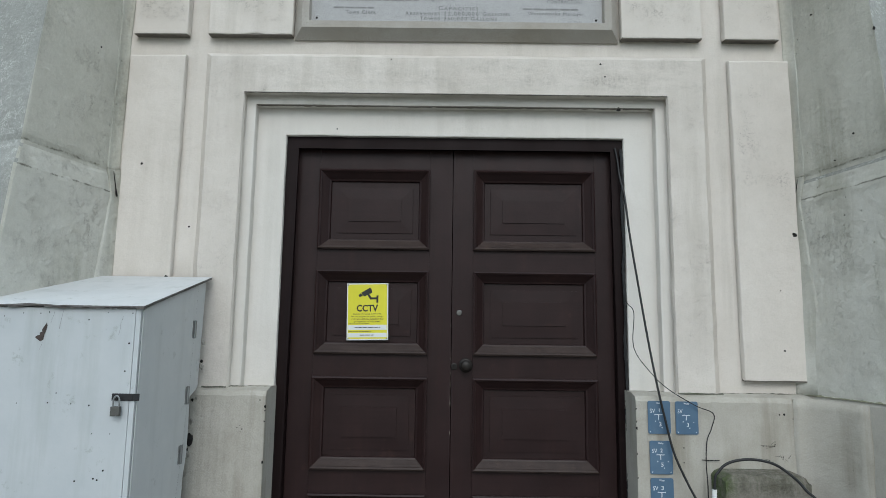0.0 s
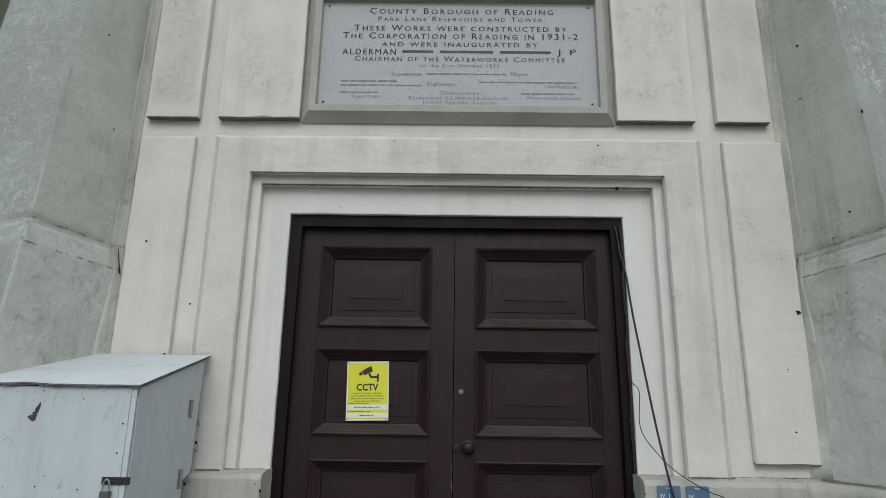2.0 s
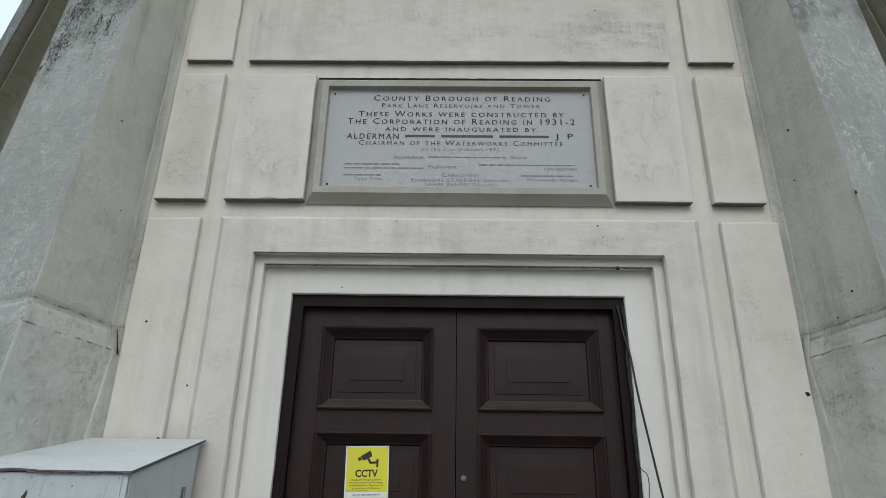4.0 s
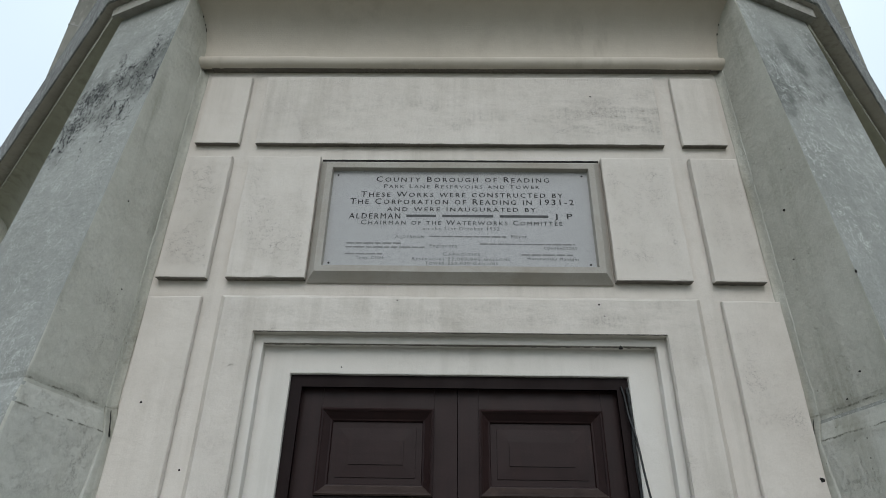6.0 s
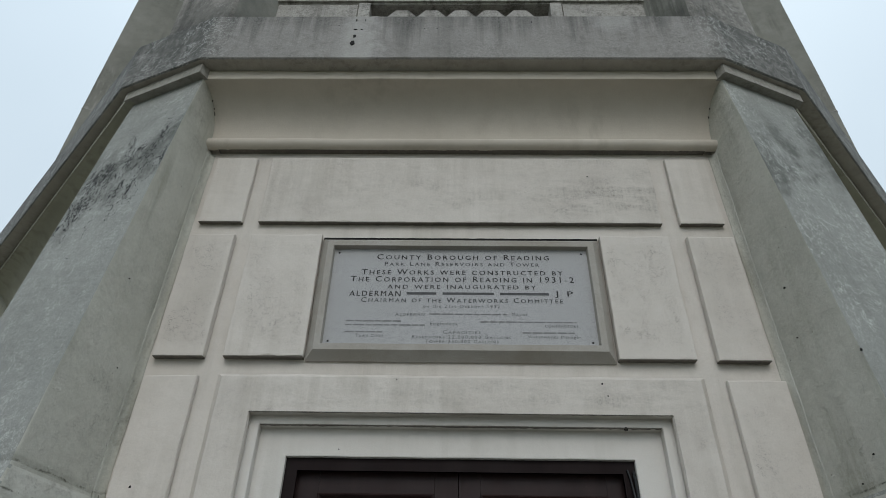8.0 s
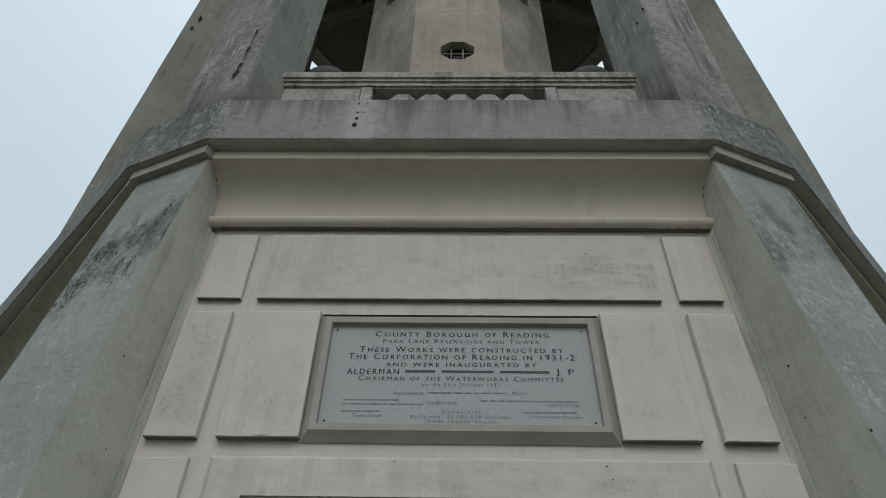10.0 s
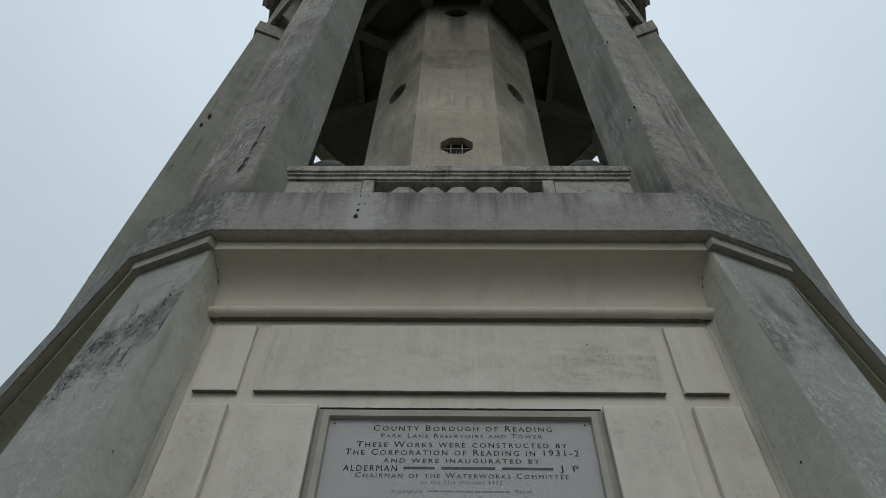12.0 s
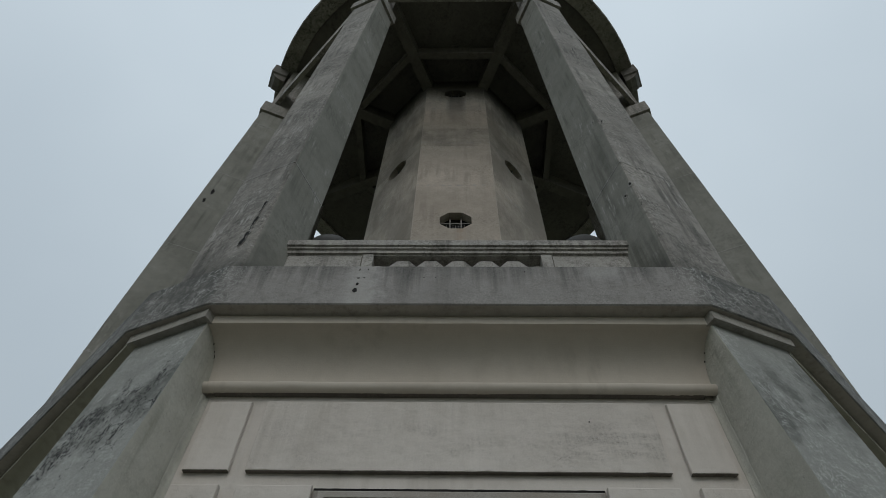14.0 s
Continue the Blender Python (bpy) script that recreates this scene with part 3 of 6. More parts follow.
gg = Nodes("rough_grass")
GRASS = gg.done(gg.mix(gg.ramp(gg.noise(3.0, 9, 0.7), 0.3, 0.7), (0.070, 0.078, 0.036), (0.135, 0.135, 0.075)), 0.9,
                gg.noise(40, 6, 0.7), 1.0, 0.05)
PAVE = finish(masonry("unseen_paving", (0.175, 0.168, 0.155), (0.235, 0.226, 0.210), (0.095, 0.090, 0.080), 0.6, 0.0, bump=0.6, speck=0.3))

# ---------------------------------------------------------------- mesh helpers
WORLD_OF = {}


def part(name, bm, material, parent=None, label="", m=None, smooth=False):
    """Link a bmesh, written in world coordinates unless m is given, as one mesh object under a thing or a part."""
    me = bpy.data.meshes.new(name)
    if not isinstance(bm, bpy.types.Mesh):
        bmesh.ops.recalc_face_normals(bm, faces=bm.faces[:])
        bm.to_mesh(me)
        bm.free()
    else:
        me = bm
    if material and not me.materials:
        for mt in material if isinstance(material, (list, tuple)) else (material,):
            me.materials.append(mt)
    if smooth:
        for p in me.polygons:
            p.use_smooth = True
    ob = new(name, me)
    mw = m or Matrix()
    WORLD_OF[ob.name] = mw
    if parent:
        ob.parent = parent
        ob.matrix_parent_inverse = WORLD_OF[parent.name].inverted()
    ob.matrix_basis = mw
    if label:
        ob["label"] = label
    return ob


def thing(name, at, label, category, group="", kind=""):
    e = new(name)
    e.empty_display_size = 0.2
    e.matrix_basis = Matrix.Translation(at)
    WORLD_OF[e.name] = e.matrix_basis.copy()
    return tagged(e, label, category, group, kind)


def prism(bm, low, high, z0, z1, mat=0):
    """A solid between two outlines of as many corners at two heights."""
    a = [bm.verts.new((x, y, z0)) for x, y in low]
    b = [bm.verts.new((x, y, z1)) for x, y in high]
    n = len(a)
    fs = [bm.faces.new(a[::-1]), bm.faces.new(b)]
    fs += [bm.faces.new((a[k], a[(k + 1) % n], b[(k + 1) % n], b[k])) for k in range(n)]
    for f in fs:
        f.material_index = mat
    return fs


def box(bm, x0, x1, y0, y1, z0, z1, bevel=0.0):
    fs = prism(bm, [(x0, y0), (x1, y0), (x1, y1), (x0, y1)], [(x0, y0), (x1, y0), (x1, y1), (x0, y1)], z0, z1)
    if bevel:
        es = list({e for f in fs for e in f.edges})
        bmesh.ops.bevel(bm, geom=es, offset=bevel, segments=2, profile=0.6, affect="EDGES")
    return bm


def loft(bm, rings, closed=True, caps=True):
    rows = [[bm.verts.new(p) for p in ring] for ring in rings]
    n = len(rows[0])
    for a, b in zip(rows, rows[1:]):
        for k in range(n if closed else n - 1):
            bm.faces.new((a[k], a[(k + 1) % n], b[(k + 1) % n], b[k]))
    if caps and closed:
        bm.faces.new(rows[0][::-1])
        bm.faces.new(rows[-1])
    return bm


def rect_steps(bm, x0, x1, z0, z1, steps, field=True):
    """Nested rectangles in planes y, each inset from the first: a mitred moulding ending in a flat field."""
    rings = [[(x0 + i, y, z0 + i), (x1 - i, y, z0 + i), (x1 - i, y, z1 - i), (x0 + i, y, z1 - i)] for i, y in steps]
    rows = [[bm.verts.new(p) for p in r] for r in rings]
    for a, b in zip(rows, rows[1:]):
        for k in range(4):
            bm.faces.new((a[k], a[(k + 1) % 4], b[(k + 1) % 4], b[k]))
    if field:
        bm.faces.new(rows[-1])
    return bm


def tube(bm, pts, r, sides=8, wobble=0.0, seed=0):
    """A round cable through the points, eased by a spline."""
    rnd = random.Random(seed)
    P = [Vector(p) for p in pts]
    fine = []
    for k in range(len(P) - 1):
        p0, p1, p2, p3 = P[max(k - 1, 0)], P[k], P[k + 1], P[min(k + 2, len(P) - 1)]
        for j in range(6):
            t = j / 6
            fine.append(0.5 * (2 * p1 + (p2 - p0) * t + (2 * p0 - 5 * p1 + 4 * p2 - p3) * t * t
                               + (3 * p1 - p0 - 3 * p2 + p3) * t ** 3))
    fine.append(P[-1])
    rings, side = [], Vector((1, 0, 0.3)).normalized()
    for k, p in enumerate(fine):
        d = (fine[min(k + 1, len(fine) - 1)] - fine[max(k - 1, 0)]).normalized()
        side = (side - d * side.dot(d)).normalized()
        up = d.cross(side)
        q = p + Vector((rnd.uniform(-1, 1), rnd.uniform(-1, 1), 0)) * wobble
        rings.append([q + (side * math.cos(a) + up * math.sin(a)) * r for a in [2 * math.pi * i / sides for i in range(sides)]])
    return loft(bm, rings)


def disc_stack(bm, origin, axis_y, profile, sides=20):
    """A turned shape: profile of (radius, distance) along -y (towards the front) or up."""
    rings = []
    for r, d in profile:
        ring = []
        for i in range(sides):
            a = 2 * math.pi * i / sides
            if axis_y:
                ring.append((origin[0] + r * math.cos(a), origin[1] - d, origin[2] + r * math.sin(a)))
            else:
                ring.append((origin[0] + r * math.cos(a), origin[1] + r * math.sin(a), origin[2] + d))
        rings.append(ring)
    return loft(bm, rings)


def worn_panel(x0, x1, z0, z1, proud, seed, back=0.03, top_soft=0.014, side_soft=0.004, step=0.05):
    """A raised panel of the wall: crisp chipped lower edge, softer sides and a sloping, paint-filled top."""
    bm = bmesh.new()
    nx, nz = max(2, int((x1 - x0) / step)), max(2, int((z1 - z0) / step))
    rnd = random.Random(seed)

    def outline(inset, y, b_in, t_in):
        pts = []
        xa, xb, za, zb = x0 + inset, x1 - inset, z0 + b_in, z1 - t_in
        pts += [(xa + (xb - xa) * k / nx, y, za) for k in range(nx)]
        pts += [(xb, y, za + (zb - za) * k / nz) for k in range(nz)]
        pts += [(xb - (xb - xa) * k / nx, y, zb) for k in range(nx)]
        pts += [(xa, y, zb - (zb - za) * k / nz) for k in range(nz)]
        return [Vector(p) for p in pts]

    rings = [outline(0, back, 0.012, 0), outline(0, -proud + 0.008, 0.001, 0.003), outline(side_soft * 0.4, -proud + 0.003, 0.002, top_soft * 0.5),
             outline(side_soft, -proud, 0.003, top_soft)]
    for k in (1, 2, 3):
        for j, p in enumerate(rings[k]):
            n = noise.noise_vector(Vector((p.x * 7 + seed, seed * 3.3, p.z * 7)))
            p.x += n.x * 0.004
            p.z += n.z * 0.004
            if j < nx and rnd.random() < 0.12:
                p.z += rnd.uniform(0.003, 0.014)
    loft(bm, rings)
    return bm


AXIS = Vector((0, 4.97, 0))                # the tower's upright axis
C8, S8 = math.cos(math.pi / 8), math.sin(math.pi / 8)
FLANK = 0.07                               # how far the flank towards -x was built out of true


def turned(k):
    """Pose of the k-th eighth of the tower; pieces are written facing -y, from the axis."""
    out = FLANK * 0.75 if k in (6, 7) else 0.0
    return Matrix.Translation(AXIS) @ Matrix.Rotation(math.pi / 4 * k, 4, "Z") @ Matrix.Translation((0, -out, 0))


def on_axis(k):
    return Matrix.Translation(AXIS) @ Matrix.Rotation(math.pi / 4 * k, 4, "Z")


def turned_corner(k):
    out = FLANK if k == 6 else 0.0
    return Matrix.Translation(AXIS) @ Matrix.Rotation(math.pi / 4 * k + math.pi / 8, 4, "Z") @ Matrix.Translation((0, -out, 0))


# ---------------------------------------------------------------- ground
# the ground is out of view; its tones set the light thrown upwards
bm = bmesh.new()
n = 24
rings = [[(r * math.cos(2 * math.pi * i / n), r * math.sin(2 * math.pi * i / n) + 5, -0.02) for i in range(n)] for r in (0.5, 12, 60, 400, 2500)]
loft(bm, rings, caps=False)
bm.faces.new([v for v in bm.verts if (v.co.xy - Vector((0, 5))).length < 0.6])
tagged(part("ground", bm, GRASS), "rough mown grass round the tower", "ground", kind="structure")
# paving added out of view, its grey chosen for the bounce it gives
bm = bmesh.new()
prism(bm, [(11 * math.cos(a), 11 * math.sin(a) + 4.97) for a in [math.pi / 8 + math.pi / 4 * k for k in range(8)]],
      [(11 * math.cos(a), 11 * math.sin(a) + 4.97) for a in [math.pi / 8 + math.pi / 4 * k for k in range(8)]], -0.15, 0.0)
tagged(part("pavement", bm, PAVE), "unseen grey paving added around the foot of the tower", "pavement", kind="structure")

# ---------------------------------------------------------------- the tower: base
tower = thing("water_tower", AXIS, "octagonal concrete water tower with cream painted base and stained legs", "water tower")
OPEN_X, OPEN_Z = 0.905, 2.415
FIELD = 0.035                              # the wall's field behind the raised panels

def along(pts, like, y, shake=0.0022):
    """The outline at depth y with many points along each side, as many as its model has, shaken a little as by hand work."""
    out = []
    for (xa, za), (xb, zb), p, q in zip(pts, pts[1:] + pts[:1], like, like[1:] + like[:1]):
        n = max(2, round(math.dist(p, q) / 0.06))
        for k in range(n):
            p = Vector((xa + (xb - xa) * k / n, 0.0, za + (zb - za) * k / n))
            v = noise.noise_vector(p * 5.0) * shake + noise.noise_vector(p * 19.0) * shake * 0.4
            out.append((p.x + v.x, y, p.z + v.z))
    return out


def gate_shape(x_in, z_in, x_out, z_out, y0, y1, soft=0.006):
    """One solid round a door opening: two sides and the part above, its inner edge worn round."""
    bm = bmesh.new()

    def outline(x, z):
        return [(-x_out, 0), (-x, 0), (-x, z), (x, z), (x, 0), (x_out, 0), (x_out, z_out), (-x_out, z_out)]

    def ring(x, z, y):
        return along(outline(x, z), outline(x_in, z_in), y)

    return loft(bm, [ring(x_in + soft, z_in + soft, y0), ring(x_in + soft * 0.3, z_in + soft * 0.3, y0 + soft * 0.3),
                     ring(x_in, z_in, y0 + soft), ring(x_in, z_in, y1)])


part("wall", gate_shape(1.113, 2.614, 1.95, 4.6, FIELD, 0.42), WALL, tower, "cream painted front wall with raised panels")
part("architrave", gate_shape(1.060, 2.566, 1.113, 2.614, 0.055, 0.42), WALL_CLEAN, tower, "smooth cream stepped door surround")
part("architrave", gate_shape(OPEN_X, OPEN_Z, 1.060, 2.566, 0.110, 0.42), WALL_CLEAN, tower)

# raised panels: outer strips, inner panels and the frieze, in three rows
PANELS = [(-1.727, -1.432, 1.155, 2.82, 0.0), (1.440, 1.752, 1.155, 2.82, 0.0),
          (-1.712, -1.425, 2.925, 3.78, 0.012), (1.418, 1.706, 2.925, 3.78, 0.012),
          (-1.318, -0.868, 2.928, 3.78, 0.012), (0.874, 1.302, 2.928, 3.78, 0.012),
          (-1.690, -1.405, 3.885, 4.455, 0.0), (1.405, 1.684, 3.885, 4.455, 0.0), (-1.302, 1.292, 3.885, 4.46, 0.0)]
for k, (x0, x1, z0, z1, pr) in enumerate(PANELS):
    part("wall_panel", worn_panel(x0, x1, z0, z1, pr, k + 1), WALL_PANEL if 1 < k < 6 else WALL_UPPER if k == 1 else WALL_FRIEZE if k == 8 else WALL, tower)


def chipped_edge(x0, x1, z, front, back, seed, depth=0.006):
    """A broken lower edge: the paint gone from the underside and, unevenly, a little way up the front; its dark colour
    adds the underside's shade.
    """
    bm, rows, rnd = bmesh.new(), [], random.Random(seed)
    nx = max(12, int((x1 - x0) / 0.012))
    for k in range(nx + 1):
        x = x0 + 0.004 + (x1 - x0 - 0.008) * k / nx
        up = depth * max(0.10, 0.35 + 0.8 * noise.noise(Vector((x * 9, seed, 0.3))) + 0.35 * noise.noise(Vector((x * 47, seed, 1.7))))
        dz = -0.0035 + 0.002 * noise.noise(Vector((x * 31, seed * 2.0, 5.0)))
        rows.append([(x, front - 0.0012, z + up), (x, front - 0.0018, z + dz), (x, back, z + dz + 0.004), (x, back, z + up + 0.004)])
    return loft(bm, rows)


# underside shade of the panels is put into these dark chipped strips
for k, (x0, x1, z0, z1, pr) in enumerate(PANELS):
    part("chipped_edge", chipped_edge(x0, x1, z0, -pr, FIELD, k + 1, 0.005), SHADE_GRIME, tower, "" if k else "chipped edge of grimy render, the shade of its underside put into the colour")
# grime below the moulding, its shade painted in with it
part("dirt_line", chipped_edge(-1.70, 1.70, 4.5225, -0.010, 0.034, 55, 0.0015), SHADE_GRIME, tower, "line of grime and painted shade under the round moulding")
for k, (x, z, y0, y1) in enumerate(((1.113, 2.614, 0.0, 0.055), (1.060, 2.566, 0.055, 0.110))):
    part("chipped_edge", chipped_edge(-x, x, z, y0, y0 + 0.030, k + 31, 0.0015), SHADE_GRIME, tower)
bm = bmesh.new()                           # the broad surround beside and over the door
Z_TOP, X_IN, X_OUT = 2.815, 1.113, 1.300
U = [(-X_OUT, 1.06), (-X_IN, 1.06), (-X_IN, 2.614), (X_IN, 2.614), (X_IN, 1.06), (X_OUT, 1.06), (X_OUT, Z_TOP), (-X_OUT, Z_TOP)]
U_BACK = [(-X_OUT - 0.035, 1.06), (-X_IN, 1.06), (-X_IN, 2.614), (X_IN, 2.614), (X_IN, 1.06), (X_OUT + 0.035, 1.06),
          (X_OUT + 0.035, Z_TOP + 0.03), (-X_OUT - 0.035, Z_TOP + 0.03)]
U_MID = [(x * 1.006 if abs(x) > 1.2 else x - math.copysign(0.006, x), z + 0.008 if z == Z_TOP else z - 0.006 if z == 2.614 else z) for x, z in U]
U_FRONT = [(x * 0.997 if abs(x) > 1.2 else x, z - 0.004 if z == Z_TOP else z) for x, z in U]
loft(bm, [along(pts, U, y, 0.003) for pts, y in ((U_FRONT, 0.0), (U, 0.004), (U_MID, 0.014), (U_BACK, FIELD + 0.005))])
part("door_surround", bm, WALL_OVER, tower)

for x0, x1 in ((-1.86, -0.900), (0.886, 1.86)):     # plinth with a worn chamfered top
    bm = bmesh.new()
    pts = [(-0.055, 0.0), (-0.055, 0.5), (-0.055, 1.055), (-0.040, 1.078), (0.02, 1.092), (0.15, 1.092), (0.15, 0.0)]
    nx = 40
    loft(bm, [[(x0 + (x1 - x0) * k / nx, y + 0.003 * noise.noise(Vector((k * 0.7, z * 5, 2.0))),
                z + (0.006 * noise.noise(Vector((k * 0.9, z * 3, x0))) if z > 1 else 0)) for y, z in pts] for k in range(nx + 1)])
    part("plinth", bm, PLINTH, tower, "cream painted plinth with chipped edges")
for x0, x1 in ((-1.235, -0.93), (0.93, 1.78)):      # grit and moss gathered along the foot of the wall
    bm = bmesh.new()
    nx = int((x1 - x0) / 0.008)
    rows = []
    for k in range(nx + 1):
        x = x0 + (x1 - x0) * k / nx
        hh = max(0.0020, 0.004 + 0.004 * noise.noise(Vector((x * 9, 1.0, 4.0))) + 0.004 * noise.noise(Vector((x * 45, 2.0, 4.0))))
        yb = 0.054 if abs(x) < 1.113 else -0.001 if abs(x) < 1.335 else 0.034
        rows.append([(x, yb - 0.005 - hh * 0.6, 1.088), (x, yb - 0.002, 1.091 + hh * 0.7), (x, yb, 1.091 + hh * 0.7), (x, yb, 1.088)])
    loft(bm, rows)
    part("moss_line", bm, MOSSY, tower)
bm = bmesh.new()
box(bm, -1.0, 1.0, -0.30, 0.14, 0, 0.10, 0.012)
part("threshold", bm, PAVE, tower, "worn concrete door step")

# other seven faces of the base: plain wall, and cornice on all eight
face_mesh = bmesh.new()
box(face_mesh, -1.95, 1.95, -4.935, -4.60, 0, 4.6)
first = None
for k in range(1, 8):
    first = part("wall", face_mesh if first is None else first.data, PIER, tower, m=turned(k))


def cornice_profile():
    p = [(-4.93, 4.578), (-4.970, 4.578), (-4.970, 4.524)]
    p += [(-4.975 - 0.052 * math.sin(a), 4.566 - 0.046 * math.cos(a)) for a in [math.pi * (i + 0.5) / 20 for i in range(20)]]
    p += [(-4.982, 4.612)]
    p += [(-5.236 + 0.258 * math.cos(a), 4.618 + 0.327 * math.sin(a)) for a in [math.pi / 2 * i / 34 for i in range(35)]]
    p += [(-5.254, 4.948), (-5.254, 5.022), (-5.25, 5.035), (-4.7, 5.035), (-4.7, 4.518)]
    return p


bm = bmesh.new()
prof = cornice_profile()
nx = 36
loft(bm, [[(-1.86 + 3.72 * k / nx, y + 0.0025 * noise.noise(Vector((k * 0.45, z * 4, 2.0))), z + 0.003 * noise.noise(Vector((k * 0.35, z * 3, 7.0)))) for y, z in prof] for k in range(nx + 1)])
cor = None
for k in range(8):
    cove_part = part("cornice", bm if cor is None else cor.data.copy() if k == 1 else cor.data, COVE, tower, "" if k else "smooth cream cove above a round moulding", m=turned(k))
    # cornices off the front take a darker olive colour
    if k == 1:
        cove_part.data.materials[0] = OLIVE
    cor = cove_part

# piers at the eight corners, leaning back as they rise; local: front faces -y
def pier_outline(z, grow=0.0):
    R = 5.885 - 0.0925 * (z - 1.35) + grow
    w = 0.362 - 0.008 * (z - 1.35) + grow
    foot = 0.236 + 0.0102 * max(0.0, z - 2.2) + grow
    return [(-w, -R), (w, -R), (foot, -5.218), (0.20, -4.75), (-0.20, -4.75), (-foot, -5.218)]


bm = bmesh.new()
levels = [(0.0, 0.052), (1.076, 0.052), (1.090, 0.044), (1.094, 0.036), (2.050, 0.026), (2.068, 0.023), (2.090, 0.016), (2.120, 0.009), (2.150, 0.003), (2.168, -0.004), (2.182, -0.006), (2.21, 0.0)]
levels += [(2.21 + (4.95 - 2.21) * k / 6, 0.0) for k in range(1, 7)]
loft(bm, [[(x, y, z) for x, y in pier_outline(z, g)] for z, g in levels])
for f in bm.faces:
    c = f.calc_center_median()
    f.material_index = 2 if c.z < 1.092 else 3 if c.z < 2.16 and (c.y > -5.45 or abs(c.x) > 0.2) else 1 if c.y < -5.45 and abs(c.x) < 0.2 else 0
arris = [e for e in bm.edges if abs(e.verts[0].co.x) > 0.3 and e.verts[0].co.y < -5.4 and e.verts[1].co.y < -5.4
         and e.verts[0].co.x * e.verts[1].co.x > 0 and abs(e.verts[0].co.z - e.verts[1].co.z) > 0.01]
bmesh.ops.bevel(bm, geom=arris, offset=0.018, segments=2, profile=0.5, affect="EDGES")
bm.normal_update()
for f in bm.faces:                         # the rounded arris wears the paint of the front
    c = f.calc_center_median()
    if c.y < -5.35 and 0.26 < abs(f.normal.x) < 0.93 and c.z > 1.1:
        f.material_index = 1
pier = None
for k in range(8):
    pier = part("pier", bm if pier is None else pier.data.copy() if k == 1 else pier.data, [PIER, PIER_FACE_PALE, PLINTH, PIER_LOW], tower,
                "" if k else "leaning concrete pier, crazed and lichen-stained", m=turned_corner(k))
    if k == 1:
        pier.data.materials[1] = PIER_FACE


def joint_at(side, z, plane=FIELD, grow=None):
    """Where a pier's side meets the front wall at one height, and the way out along that side."""
    if grow is None:
        grow = 0.030 if z < 2.05 else 0.030 * max(0.0, (2.20 - z) / 0.15)
    ol = pier_outline(z, grow)
    m = turned_corner(0 if side > 0 else 7)
    a, b = (ol[0], ol[5]) if side > 0 else (ol[1], ol[2])
    pa, pb = m @ Vector((*a, z)), m @ Vector((*b, z))
    foot = pa.lerp(pb, (plane - pa.y) / (pb.y - pa.y))
    return foot, (pa - foot).normalized()


def cove_row(side, foot, out, w, d, bead=0.0):
    """One section of a hollow fillet: a curve from the wall, w from the corner, to the pier's side, d from it."""
    p0, p2, row = foot - Vector((side * w, 0, 0)), foot + out * d, []
    for k in range(9):
        t = k / 8
        p = p0 * (1 - t) ** 2 + foot * 2 * t * (1 - t) + p2 * t * t
        row.append(p + (out - Vector((side, 0, 0))).normalized() * (0.003 + (bead if k in (3, 4) else 0.0)))
    return [p0 + Vector((0, 0.01, 0))] + row + [p2 + Vector((side * 0.01, 0.006, 0)), foot + Vector((side * 0.03, 0.04, 0))]


def joint_fillet(side):
    """Render run into the corner between the front wall and a pier, broad below the shoulder and narrow above it."""
    rows = []
    for k in range(65):
        z = 1.09 + (4.515 - 1.09) * k / 64
        low = min(1.0, max(0.0, (2.04 - z) / 0.75))
        w = 0.032 + 0.014 * low + 0.006 * noise.noise(Vector((z * 4, side, 0.0)))
        d = 0.046 + 0.11 * low + 0.008 * noise.noise(Vector((z * 5, side, 3.0)))
        rows.append(cove_row(side, *joint_at(side, z), w, d))
    return loft(bmesh.new(), rows)


def plinth_fillet(side):
    """The same corner below, on the plinth, with a low upright bead."""
    rows = []
    for k in range(25):
        z = 1.076 * k / 24
        w, d = 0.11 + 0.008 * noise.noise(Vector((z * 4, side, 1.0))), 0.30 + 0.010 * noise.noise(Vector((z * 5, side, 4.0)))
        rows.append(cove_row(side, *joint_at(side, z, -0.055, 0.052), w, d, 0.003))
    return loft(bmesh.new(), rows)


def ledge_moss(side):
    """Green dirt gathered on the narrow ledge where the pier steps in above its plinth."""
    bm, rows = bmesh.new(), []
    foot, out = joint_at(side, 1.092, FIELD, 0.036)
    across = Vector((-side * abs(out.y), -abs(out.x), 0)).normalized()
    for k in range(61):
        p = foot + out * (0.03 + 0.62 * k / 60)
        h = max(0.0005, 0.0015 + 0.004 * noise.noise(Vector((k * 0.35, side, 6.0))) + 0.002 * noise.noise(Vector((k * 1.3, side, 2.0))))
        rows.append([p + across * 0.016 + Vector((0, 0, -0.001)), p + across * 0.010 + Vector((0, 0, h * 0.7)), p + across * 0.002 + Vector((0, 0, h * 1.6)), p - across * 0.01])
    return loft(bm, rows)


def joint_gap(side, size):
    """A dark lump standing for the shaded gap under a pier's shoulder, against the wall."""
    bm, rows = bmesh.new(), []
    for z, r in ((2.044, 0.15), (2.050, 0.9), (2.060, 1.0), (2.085, 0.60), (2.120, 0.40), (2.150, 0.30), (2.180, 0.10)):
        foot, out = joint_at(side, z)
        u = Vector((-side, 0, 0))
        c = foot + (u * 0.030 + out * 0.046) * 0.42
        r *= size * (1 + 0.3 * noise.noise(Vector((z * 30, side, 8.0))))
        rows.append([c + u * r * 0.8, c + (u + out).normalized() * (0.004 + r * 0.25), c + out * r * 1.3, c - (u + out) * 0.012])
    return loft(bm, rows)


